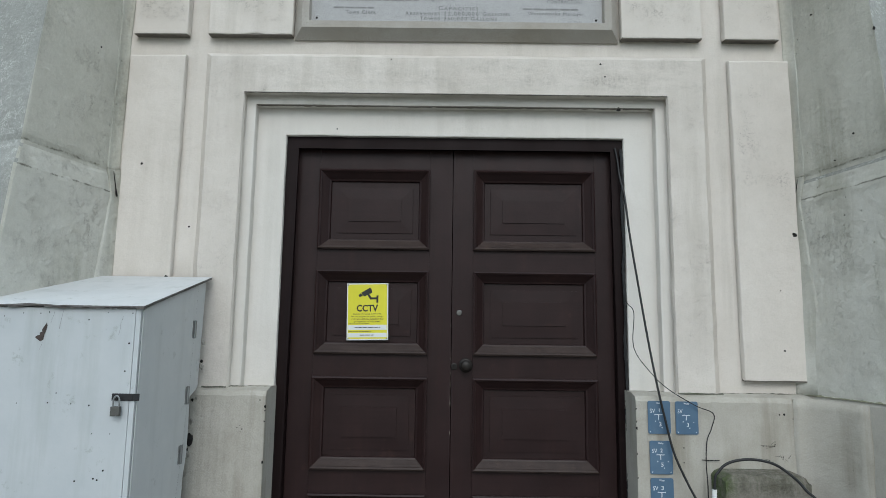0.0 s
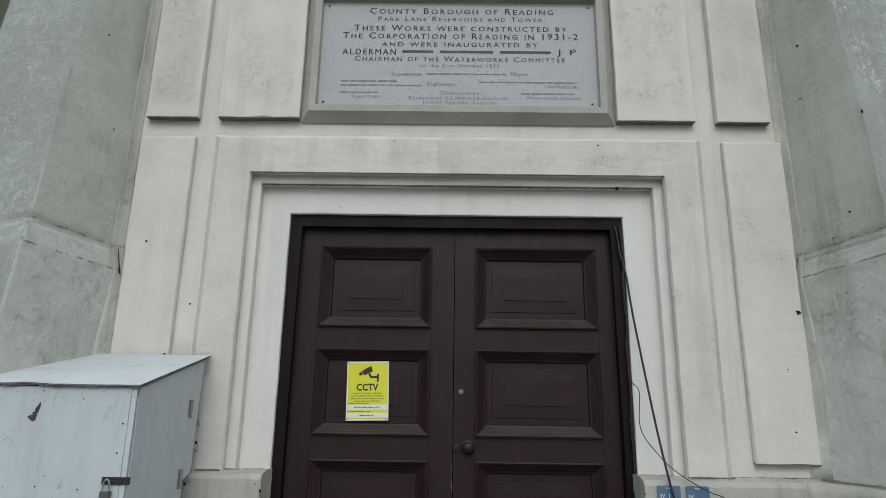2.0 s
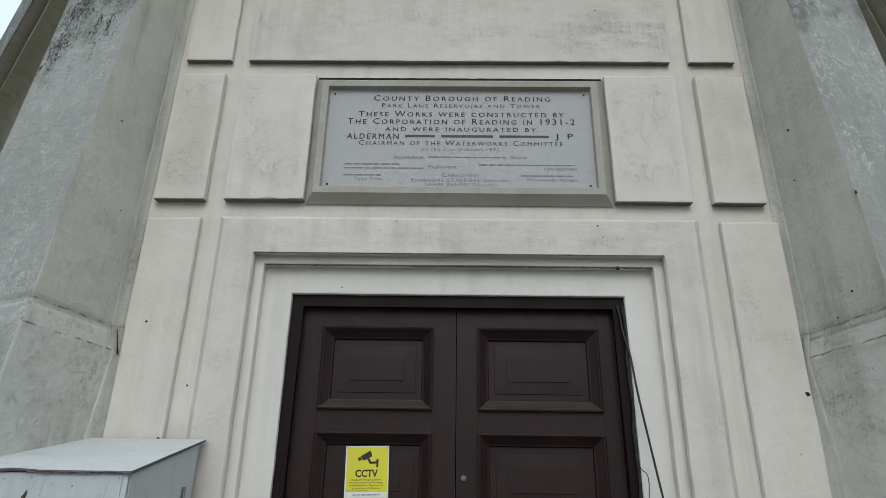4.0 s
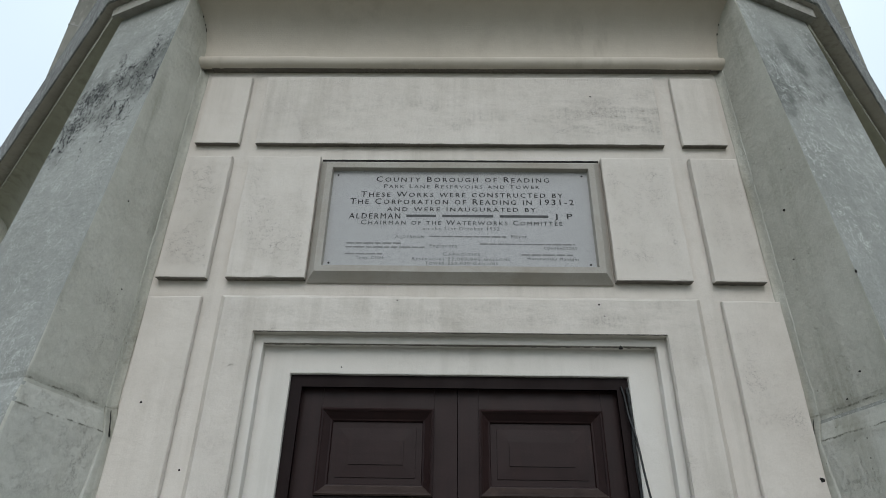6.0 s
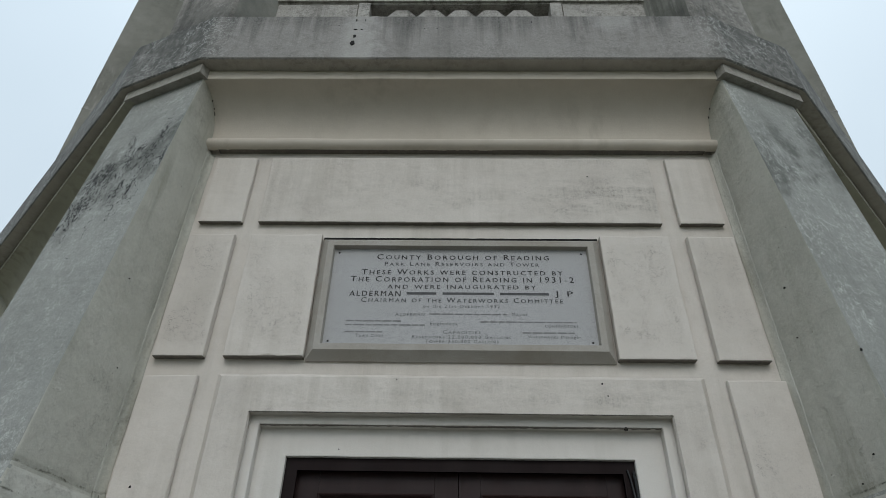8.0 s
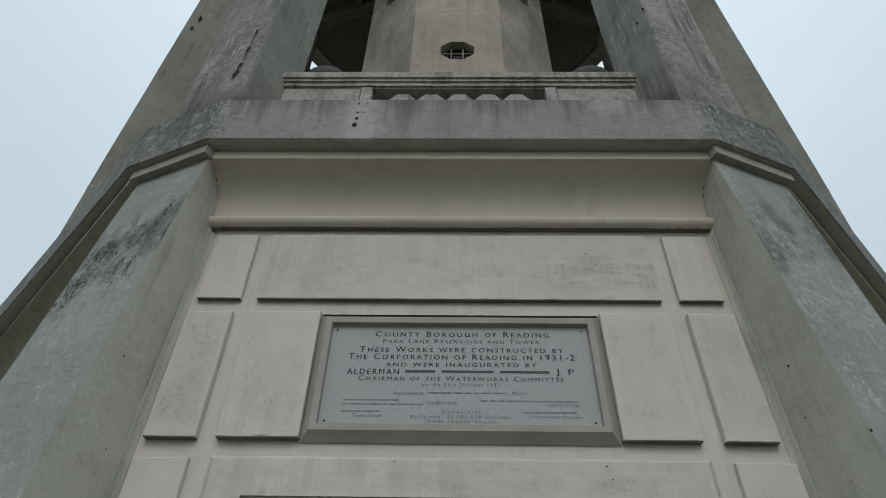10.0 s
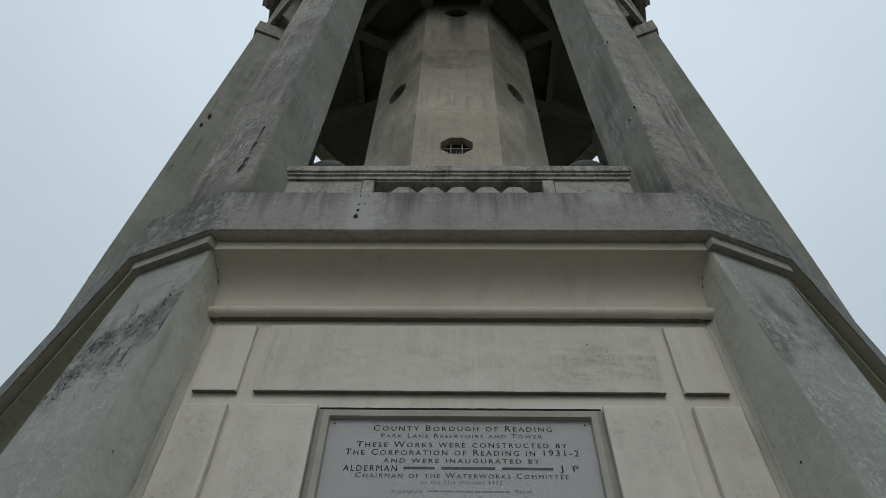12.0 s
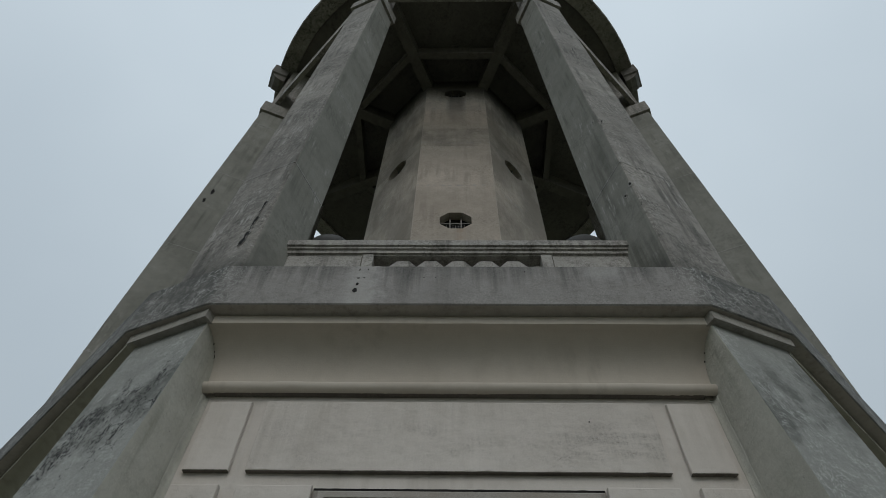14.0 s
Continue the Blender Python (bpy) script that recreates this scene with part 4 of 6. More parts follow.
for side in (-1, 1):
    fillet = part("joint_fillet", joint_fillet(side), [PIER, PIER_LOW], tower, "render filling the corner beside a pier" if side < 0 else "", smooth=True)
    for f in fillet.data.polygons:
        f.material_index = 1 if f.center.z < 2.05 else 0
    part("joint_fillet", plinth_fillet(side), PLINTH, tower, smooth=True)
    part("moss_line", ledge_moss(side), ALGAE, tower)
    part("joint_gap", joint_gap(side, 0.006 if side < 0 else 0.005), HOLE, tower)
bm = bmesh.new()
lo = [(-0.352, -5.612), (0.352, -5.612), (0.36, -5.50), (0.29, -5.1), (-0.29, -5.1), (-0.36, -5.50)]
prism(bm, lo, lo, 4.945, 5.035)
fil = None
for k in range(8):
    fil = part("pier_fillet", bm if fil is None else fil.data, FILLET, tower, m=turned_corner(k))

# balcony slab, sixteen-sided
RA, LC = 5.362, 0.362
apex = math.tan(math.pi / 8) * RA
corner = []
for k in range(8):
    rot = Matrix.Rotation(math.pi / 4 * k, 2)
    for sx in (-1, 1):
        v = rot @ Vector((sx * (apex - LC / C8), -RA - ((FLANK * 1.2 if sx < 0 else FLANK * 0.15) if k == 7 else 0.0)))
        corner.append((v.x + AXIS.x, v.y + AXIS.y))
bm = bmesh.new()
cen = Vector((AXIS.x, AXIS.y))


def shrunk(d):
    return [tuple(cen + (Vector(p) - cen) * (1 - d / 5.6)) for p in corner]


loft(bm, [[(*p, z) for p in shrunk(d)] for d, z in ((0.012, 5.034), (0.0, 5.043), (0.0, 5.522), (0.02, 5.540))])
for f in bm.faces:
    f.material_index = 1 if f.calc_center_median().z < 5.0345 else 0
part("balcony_slab", bm, [SLAB, SOFFIT], tower, "rain-streaked grey concrete balcony slab")

# ---------------------------------------------------------------- the tower: balcony parapet
bm = bmesh.new()
PY = 0.10
for x0, x1 in ((-1.64, -0.80), (0.80, 1.64)):
    box(bm, x0, x1, PY + 0.03, PY + 0.25, 5.53, 6.478)
for sx in (-1, 1):                         # small pilasters beside the pierced part
    box(bm, sx * 0.80 - (0.10 if sx < 0 else 0.0), sx * 0.80 + (0.10 if sx > 0 else 0.0), PY + 0.012, PY + 0.029, 5.53, 6.478)
box(bm, -0.80, 0.80, PY + 0.05, PY + 0.25, 5.53, 5.70)
par = part("parapet", bm, COPING, tower, "pierced concrete balcony parapet")
for x in (-0.909, 0.909):                  # dark strip painting a groove's shade beside each pilaster
    bm = bmesh.new()
    box(bm, x - 0.006, x + 0.006, PY + 0.0285, PY + 0.05, 5.53, 6.478)
    part("open_joint", bm, SHADE_GRIME, par)
bm = bmesh.new()
prof = [(PY + 0.03, 6.48), (PY + 0.025, 6.495), (PY + 0.005, 6.495), (PY + 0.005, 6.54), (PY - 0.015, 6.545), (PY - 0.015, 6.575), (PY - 0.035, 6.58),
        (PY - 0.035, 6.665), (PY - 0.02, 6.675), (PY + 0.30, 6.675), (PY + 0.30, 6.48)]
nx = 30
loft(bm, [[(-1.70 + 3.40 * k / nx, y, z + 0.006 * noise.noise(Vector((k * 0.5, z, 1.2)))) for y, z in prof] for k in range(nx + 1)])
part("coping", bm, COPING, par, "moulded coping")
bm = bmesh.new()
sil = [(-0.126, 5.69), (0.126, 5.69), (0.127, 6.322), (0.059, 6.412), (-0.059, 6.412), (-0.127, 6.322)]
va = [bm.verts.new((x, -0.09, z)) for x, z in sil]
vb = [bm.verts.new((x, 0.09, z)) for x, z in sil]
bm.faces.new(va), bm.faces.new(vb[::-1])
for k in range(6):
    bm.faces.new((va[k], va[(k + 1) % 6], vb[(k + 1) % 6], vb[k]))
bmesh.ops.bevel(bm, geom=bm.edges[:], offset=0.008, segments=1, affect="EDGES")
bal = None
for k in range(5):
    bal = part("baluster", bm if bal is None else bal.data, COPING, par, m=Matrix.Translation(((k - 2) * 0.262 + 0.01, PY + 0.13, 0)))
bm = bmesh.new()
box(bm, -0.80, -0.70, PY + 0.05, PY + 0.22, 5.70, 6.35, 0.03)
part("baluster", bm, COPING, par)
bm = bmesh.new()
box(bm, 0.71, 0.80, PY + 0.05, PY + 0.22, 5.70, 6.35, 0.03)
part("baluster", bm, COPING, par)

# two dark domed fittings standing on the coping
def dome_fitting(x, y):
    t = thing("domed_fitting", (x, y, 6.675), "dark grey domed fitting standing on the balcony coping", "fitting", "domed fittings on the coping")
    bm, n = bmesh.new(), 24
    loft(bm, [[(x + 0.215 * math.sin(a) * math.cos(2 * math.pi * i / n), y + 0.145 * math.sin(a) * math.sin(2 * math.pi * i / n), 6.818 - 0.140 * math.cos(a)) for i in range(n)]
              for a in [math.pi * (0.16 + 0.83 * k / 13) for k in range(14)]])
    part("hood", bm, LEAD, t, smooth=True)
    bm = bmesh.new()
    disc_stack(bm, (x, y, 6.668), False, [(0.085, 0.0), (0.085, 0.012), (0.070, 0.030), (0.060, 0.045)], 18)
    part("foot", bm, BLACK_IRON, t)


dome_fitting(-1.305, 0.255)
dome_fitting(1.285, 0.255)

# ---------------------------------------------------------------- the tower: legs, caps, ring beams
def leg_outline(z, w=0.352, R=None, depth=0.625):
    R = R or 5.53 - 0.0052 * (z - 5.5)
    return [(-w, -R), (w, -R), (w, -R + depth), (-w, -R + depth)]


def leg_round(z, g, rad):
    """The leg's outline at one height, its corners worn round."""
    R = 5.53 - 0.0052 * (z - 5.5) + g
    w, d, pts = 0.352 + g, 0.625 + 2 * g, []
    for cx, cy, a0 in ((w - rad, -R + d - rad, 0), (-w + rad, -R + d - rad, 90), (-w + rad, -R + rad, 180), (w - rad, -R + rad, 270)):
        for q in range(4):
            a = radians(a0 + 30 * q)
            k = 1 + 0.10 * noise.noise(Vector((z * 3.1, a0 * 0.1, 4.0)))
            pts.append((cx + rad * k * math.cos(a), cy + rad * k * math.sin(a), z))
    return pts


rl, bands, z = random.Random(12), [], 5.5   # poured in lifts, with a crust of lime along each joint
for top in (7.8, 10.6, 13.4, 16.2, 17.0):
    g = rl.uniform(-0.005, -0.001)
    n = 6
    bands += [(z + (top - 0.012 - z) * k / n, g, 0.018 + 0.05 * max(0.0, (8.3 - (z + (top - z) * k / n)) / 2.8), 0) for k in range(n + 1)]
    bands += [(top - 0.008, 0.0, 0.018, 1), (top + 0.006, 0.0, 0.018, 0)]
    z = top + 0.010
bands = bands[:-2]
bm = bmesh.new()
loft(bm, [leg_round(z, g, rad) for z, g, rad, lime in bands])
lime_z = [z for z, g, rad, lime in bands if lime]
bm.normal_update()
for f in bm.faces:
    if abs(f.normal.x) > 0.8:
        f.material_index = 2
    if any(abs(f.calc_center_median().z - q - 0.007) < 0.004 for q in lime_z) and f.normal.z < 0.5:
        f.material_index = 1
leg_me = None
cap_bm = bmesh.new()
cw = 0.352
loft(cap_bm, [[(x, y, z) for x, y in leg_outline(z, w, R, 0.625 + 2 * (w - 0.352))]
              for z, w, R in ((16.98, cw - 0.02, 5.45), (17.02, cw - 0.02, 5.45), (17.03, cw + 0.05, 5.52), (17.60, cw + 0.05, 5.52), (17.75, cw - 0.03, 5.44))])
up_bm = bmesh.new()
loft(up_bm, [[(x, y, z) for x, y in leg_outline(z, 0.27, 5.40, 0.52)] for z in (17.7, 19.0, 20.715)])
cap_me = up_me = None
legs = []
for k in range(8):
    m = turned_corner(k)
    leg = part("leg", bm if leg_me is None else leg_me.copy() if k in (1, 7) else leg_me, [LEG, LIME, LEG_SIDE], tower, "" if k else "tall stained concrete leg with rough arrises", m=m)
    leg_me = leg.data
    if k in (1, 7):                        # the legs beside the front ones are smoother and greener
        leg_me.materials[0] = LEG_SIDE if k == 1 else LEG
    cap_me = part("cap", cap_bm if cap_me is None else cap_me, LEG, leg, m=m).data
    up_me = part("strut", up_bm if up_me is None else up_me, LEG, leg, m=m).data
    legs.append(leg)
bm = bmesh.new()
box(bm, -1.80, 1.80, -5.04, -4.93, 17.78, 18.80)
rb = None
for k in range(8):
    rb = part("ring_beam", bm if rb is None else rb.data, LEG, tower, m=turned(k))

# ---------------------------------------------------------------- the tower: shaft with its eight-sided windows
A_S = 2.02
HALF = A_S * math.tan(math.pi / 8)
SHAFT_Z0, SHAFT_Z1, W_R = 5.5, 20.717, 0.31
WINDOWS = {0: (12.10, 19.55), 1: (15.60,), 7: (15.60,), 2: (12.10, 19.55), 6: (12.10, 19.55), 3: (15.60,), 5: (15.60,), 4: (12.10, 19.55)}


def octagon(cx, cz, r, y):
    return [Vector((cx + r * math.cos(math.pi / 8 + math.pi / 4 * i) / C8, y, cz + r * math.sin(math.pi / 8 + math.pi / 4 * i) / C8)) for i in range(8)]


def shaft_face(bm, m, zs):
    """One face of the shaft with real eight-sided openings, their reveals and the wall between."""
    def f(pts):
        bm.faces.new([bm.verts.new(m @ Vector(p)) for p in pts])
    z, y, S = SHAFT_Z0, -A_S, 0.45
    for cz in zs:
        f([(-HALF, y, z), (HALF, y, z), (HALF, y, cz - S), (-HALF, y, cz - S)])
        f([(-HALF, y, cz - S), (-S, y, cz - S), (-S, y, cz + S), (-HALF, y, cz + S)])
        f([(S, y, cz - S), (HALF, y, cz - S), (HALF, y, cz + S), (S, y, cz + S)])
        o, q = octagon(0, cz, W_R, y), octagon(0, cz, W_R, y + 0.22)
        sq = [(S, y, cz + S), (-S, y, cz + S), (-S, y, cz - S), (S, y, cz - S)]
        for i in range(4):                 # corners of the square to the slanted sides, then the straight sides
            f([sq[i], o[2 * i + 1], o[2 * i]])
            f([sq[i], sq[(i + 1) % 4], o[(2 * i + 2) % 8], o[2 * i + 1]])
        for i in range(8):
            f([o[i], o[(i + 1) % 8], q[(i + 1) % 8], q[i]])
        z = cz + S
    f([(-HALF, y, z), (HALF, y, z), (HALF, y, SHAFT_Z1), (-HALF, y, SHAFT_Z1)])


bm = bmesh.new()
for k in range(8):
    shaft_face(bm, on_axis(k), WINDOWS[k])
bmesh.ops.remove_doubles(bm, verts=bm.verts[:], dist=0.0005)
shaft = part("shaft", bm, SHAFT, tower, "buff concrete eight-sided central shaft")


def shaft_window(k, cz):
    m = on_axis(k)
    bm = bmesh.new()
    a, b = octagon(0, cz, W_R + 0.02, -A_S + 0.17), octagon(0, cz, W_R + 0.02, -A_S + 0.19)
    loft(bm, [a, b])
    win = part("window", bm, GLASS, shaft, "" if k else "small eight-sided barred window", m=m)
    bm = bmesh.new()
    for x in (-0.11, 0.11):
        box(bm, x - 0.012, x + 0.012, -A_S + 0.11, -A_S + 0.135, cz - W_R, cz + W_R)
    box(bm, -W_R, W_R, -A_S + 0.112, -A_S + 0.133, cz + 0.055, cz + 0.08)
    for x in (-0.24, -0.18, -0.05, 0.0, 0.05, 0.18, 0.24):
        h = W_R - max(0, abs(x) - 0.13)
        box(bm, x - 0.005, x + 0.005, -A_S + 0.14, -A_S + 0.15, cz - h, cz + 0.05)
    part("window_bars", bm, NICKEL, win, m=m)


for k, zs in WINDOWS.items():
    for cz in zs:
        shaft_window(k, cz)

# ---------------------------------------------------------------- the tower: tank and its beams
N = 96
circ = [(math.cos(2 * math.pi * i / N), math.sin(2 * math.pi * i / N)) for i in range(N)]


def ring(r, z):
    return [(AXIS.x + r * x, AXIS.y + r * y, z) for x, y in circ]


bm = bmesh.new()
loft(bm, [ring(r, z) for r, z in ((0.05, 20.72), (5.41, 20.72), (5.80, 20.72), (5.80, 21.22), (5.78, 21.31), (5.78, 27.2),
                                  (5.95, 27.3), (5.95, 27.6), (5.6, 27.7), (3.6, 28.6), (1.5, 29.0), (0.1, 29.05))])
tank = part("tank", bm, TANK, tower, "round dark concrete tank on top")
bm = bmesh.new()                           # its rim, hanging a little below the floor; sky light put into its paler material
loft(bm, [ring(r, z) for r, z in ((5.40, 20.71), (5.415, 20.63), (5.86, 20.61), (5.89, 20.66), (5.89, 21.225), (5.81, 21.225), (5.81, 20.71), (5.40, 20.71))], caps=False)
part("tank_rim", bm, LEG, tank, "concrete rim of the tank, paler for the outside light put into its colour")
bm = bmesh.new()
box(bm, -0.15, 0.15, -5.05, -1.95, 20.10, 20.717)
rbm = None
for k in range(8):
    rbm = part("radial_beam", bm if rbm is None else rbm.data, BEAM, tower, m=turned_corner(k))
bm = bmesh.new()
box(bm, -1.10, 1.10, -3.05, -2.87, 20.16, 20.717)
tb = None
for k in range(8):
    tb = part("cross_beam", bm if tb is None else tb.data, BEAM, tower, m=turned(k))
bm = bmesh.new()
rr = [((0.20, 5.62), 19.85), ((0.21, 5.80), 19.95), ((0.22, 5.90), 20.12), ((0.27, 5.95), 20.16), ((0.27, 5.95), 20.76)]
loft(bm, [[(-w, -R, z), (w, -R, z), (w, -5.5, z), (-w, -5.5, z)] for (w, R), z in rr])
cb = None
for k in range(8):
    cb = part("corbel", bm if cb is None else cb.data, BEAM, tower, m=turned_corner(k))

# ---------------------------------------------------------------- double door
door = thing("door_1", (0, 0.19, 0.1), "dark brown painted panelled double door, closed", "door", kind="structure")
Z0, F_IN, F_TOP = 0.10, 0.855, 2.365
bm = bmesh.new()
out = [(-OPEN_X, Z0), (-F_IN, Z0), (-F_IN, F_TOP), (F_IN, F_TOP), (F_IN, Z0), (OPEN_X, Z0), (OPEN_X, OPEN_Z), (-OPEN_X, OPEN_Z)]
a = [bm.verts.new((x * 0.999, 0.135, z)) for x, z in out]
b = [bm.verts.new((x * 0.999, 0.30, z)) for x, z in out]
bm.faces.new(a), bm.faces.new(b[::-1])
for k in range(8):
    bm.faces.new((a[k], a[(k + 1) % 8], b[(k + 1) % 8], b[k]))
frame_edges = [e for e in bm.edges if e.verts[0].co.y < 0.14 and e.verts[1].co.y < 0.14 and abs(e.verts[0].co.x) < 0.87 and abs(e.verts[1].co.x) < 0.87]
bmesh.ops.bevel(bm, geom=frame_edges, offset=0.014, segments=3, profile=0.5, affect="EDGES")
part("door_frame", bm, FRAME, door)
ROWS_Z = [(0.669, 1.138), (1.255, 1.696), (1.809, 2.249), (0.17, 0.552)]
LEAF_Y = 0.190
MOULD = [(0.0, LEAF_Y + 0.001), (0.0005, LEAF_Y - 0.020), (0.008, LEAF_Y - 0.025), (0.016, LEAF_Y - 0.019), (0.018, LEAF_Y - 0.014), (0.050, LEAF_Y + 0.016), (0.054, LEAF_Y + 0.018),
         (0.058, LEAF_Y + 0.020), (0.062, LEAF_Y + 0.034)]
FIELDS = [(0.0, LEAF_Y + 0.034), (0.034, LEAF_Y + 0.034), (0.0345, LEAF_Y + 0.029), (0.098, LEAF_Y + 0.027), (0.0985, LEAF_Y + 0.022)]
for side, (xa, xb, pa, pb) in (("left", (-F_IN + 0.003, -0.006, -0.730, -0.128)), ("right", (-0.002, F_IN - 0.003, 0.108, 0.761))):
    bm = bmesh.new()                       # stiles and rails round four openings
    rows = sorted(ROWS_Z)
    box(bm, xa, pa, LEAF_Y, LEAF_Y + 0.05, Z0 + 0.01, F_TOP - 0.003)
    box(bm, pb, xb, LEAF_Y, LEAF_Y + 0.05, Z0 + 0.01, F_TOP - 0.003)
    leaf = part("door_leaf", bm, DOOR, door)
    zs = [Z0 + 0.01] + [z for r in rows for z in r] + [F_TOP - 0.003]
    for k in range(0, 10, 2):
        bm = bmesh.new()
        box(bm, pa + 0.0008, pb - 0.0008, LEAF_Y + 0.0006, LEAF_Y + 0.05, zs[k], zs[k + 1])
        part("rail", bm, DOOR_H, leaf)
    for z0, z1 in rows:
        mould = rect_steps(bmesh.new(), pa, pb, z0, z1, MOULD, False)
        mould.faces.ensure_lookup_table()
        for q in (1, 2, 3, 4, 5):          # sky light on the lower rail's upturned ledge, painted as paler brown
            mould.faces[4 * q].material_index = 1
        part("panel_moulding", mould, [DOOR_H, DOOR_LEDGE_LIT], leaf)
        part("panel", rect_steps(bmesh.new(), pa + 0.060, pb - 0.060, z0 + 0.060, z1 - 0.060, FIELDS), DOOR_H, leaf)
bm = bmesh.new()
disc_stack(bm, (0.073, LEAF_Y, 1.203), True, [(0.037, 0), (0.037, 0.005), (0.032, 0.009), (0.018, 0.011), (0.014, 0.028), (0.025, 0.036), (0.029, 0.048), (0.025, 0.058),
                                             (0.013, 0.064), (0.002, 0.065)], 28)
part("door_knob", bm, BRASS, door, "dark round door knob on a rose", smooth=True)
bm = bmesh.new()
disc_stack(bm, (0.036, LEAF_Y, 1.477), True, [(0.015, 0), (0.015, 0.005), (0.012, 0.007), (0.010, 0.007), (0.002, 0.0075)], 20)
part("lock_cylinder", bm, NICKEL, door, "worn nickel cylinder lock")
bm = bmesh.new()
disc_stack(bm, (0.012, LEAF_Y, 1.196), True, [(0.018, 0), (0.018, 0.004), (0.014, 0.006), (0.008, 0.006), (0.002, 0.0062)], 16)
esc = part("escutcheon", bm, BRASS, door)
bm = bmesh.new()
box(bm, 0.0095, 0.0145, LEAF_Y - 0.0075, LEAF_Y - 0.006, 1.184, 1.203)
part("keyhole", bm, HOLE, esc)

for k, (z, h) in enumerate([(1.105, 0.030), (1.16, 0.012), (1.235, 0.010), (1.02, 0.045), (1.41, 0.008), (0.86, 0.02)]):
    bm = bmesh.new()                       # paint knocked off along the meeting edges
    rnd = random.Random(k + 3)
    zs = [z + h * (i / 5 - 0.5) for i in range(6)]
    lv = [bm.verts.new((-0.0075 - rnd.uniform(0.0005, 0.003), LEAF_Y - 0.0006, q)) for q in zs]
    rv = [bm.verts.new((-0.0062, LEAF_Y - 0.0006, q)) for q in zs]
    for i in range(5):
        bm.faces.new((lv[i], lv[i + 1], rv[i + 1], rv[i]))
    part("paint_chip", bm, WORN, door, "pale bare wood at the meeting edge" if k == 0 else "")


# ---------------------------------------------------------------- writing
def text_bm(body, x0, x1, z, h, y, small_caps=False, fat=0.0, spread=1.0):
    """Letters between x0 and x1, centred on the height z, standing in the plane y and facing -y."""
    cu = bpy.data.curves.new("text", "FONT")
    cu.body, cu.size, cu.align_x, cu.align_y = body, 1.0, "LEFT", "BOTTOM_BASELINE"
    cu.resolution_u, cu.offset, cu.space_character = 2, fat, spread
    if small_caps:
        cu.small_caps_scale = 0.80
        for ch in cu.body_format:
            ch.use_small_caps = True
    ob = bpy.data.objects.new("text", cu)
    scene.collection.objects.link(ob)
    me = bpy.data.meshes.new_from_object(ob.evaluated_get(bpy.context.evaluated_depsgraph_get()))
    bpy.data.objects.remove(ob)
    bpy.data.curves.remove(cu)
    bm = bmesh.new()
    bm.from_mesh(me)
    bpy.data.meshes.remove(me)
    xs = [v.co.x for v in bm.verts]
    lo, hi = min(xs), max(xs)
    for v in bm.verts:
        v.co = Vector((x0 + (v.co.x - lo) / (hi - lo) * (x1 - x0), y, z - h / 2 + v.co.y / 0.70 * h))
    return bm


def word_bars(x0, x1, z, h, y, seed=1):
    """A line of writing that is not spelled out, as one plain bar for each word."""
    rnd = random.Random(seed)
    bars, x = [], x0
    while x < x1 - h:
        w = min(rnd.uniform(2.5, 6.0) * h, x1 - x)
        bars.append(box(bmesh.new(), x, x + w, y, y + 0.0012, z - h * 0.36, z + h * 0.36))
        x += w + h * 0.8
    return bars


# ---------------------------------------------------------------- stone plaque
plaque = thing("plaque", (0, 0.0, 2.915), "grey granite inscription plaque set in the painted wall", "plaque")
bm = bmesh.new()
rings = [[(-0.862 + i, y, 2.915 + i), (0.866 - i, y, 2.915 + i), (0.866 - i, y, 3.757 - i), (-0.862 + i, y, 3.757 - i)]
         for i, y in ((0, 0.045), (0.0, 0.020), (0.046, -0.035), (0.083, -0.035), (0.088, -0.004), (0.088, 0.045))]
loft(bm, rings, caps=False)
part("frame", bm, STONE, plaque, "bevelled brown-grey stone frame")
bm = bmesh.new()
box(bm, -0.774, 0.778, 0.0, 0.044, 3.003, 3.669)
part("tablet", bm, GRANITE, plaque, "speckled grey granite tablet")
LY = -0.0012
bm = bmesh.new()                           # open joint over the frame
nx = 40
loft(bm, [[(-0.862 + 1.728 * k / nx, y, z + (0.003 * noise.noise(Vector((k * 0.8, 3.0, 1.0))) if z > 3.76 else 0)) for y, z in ((0.028, 3.7575), (0.028, 3.779), (0.04, 3.779), (0.04, 3.7575))]
          for k in range(nx + 1)])
part("joint", bm, HOLE, plaque, "open dark joint above the frame")
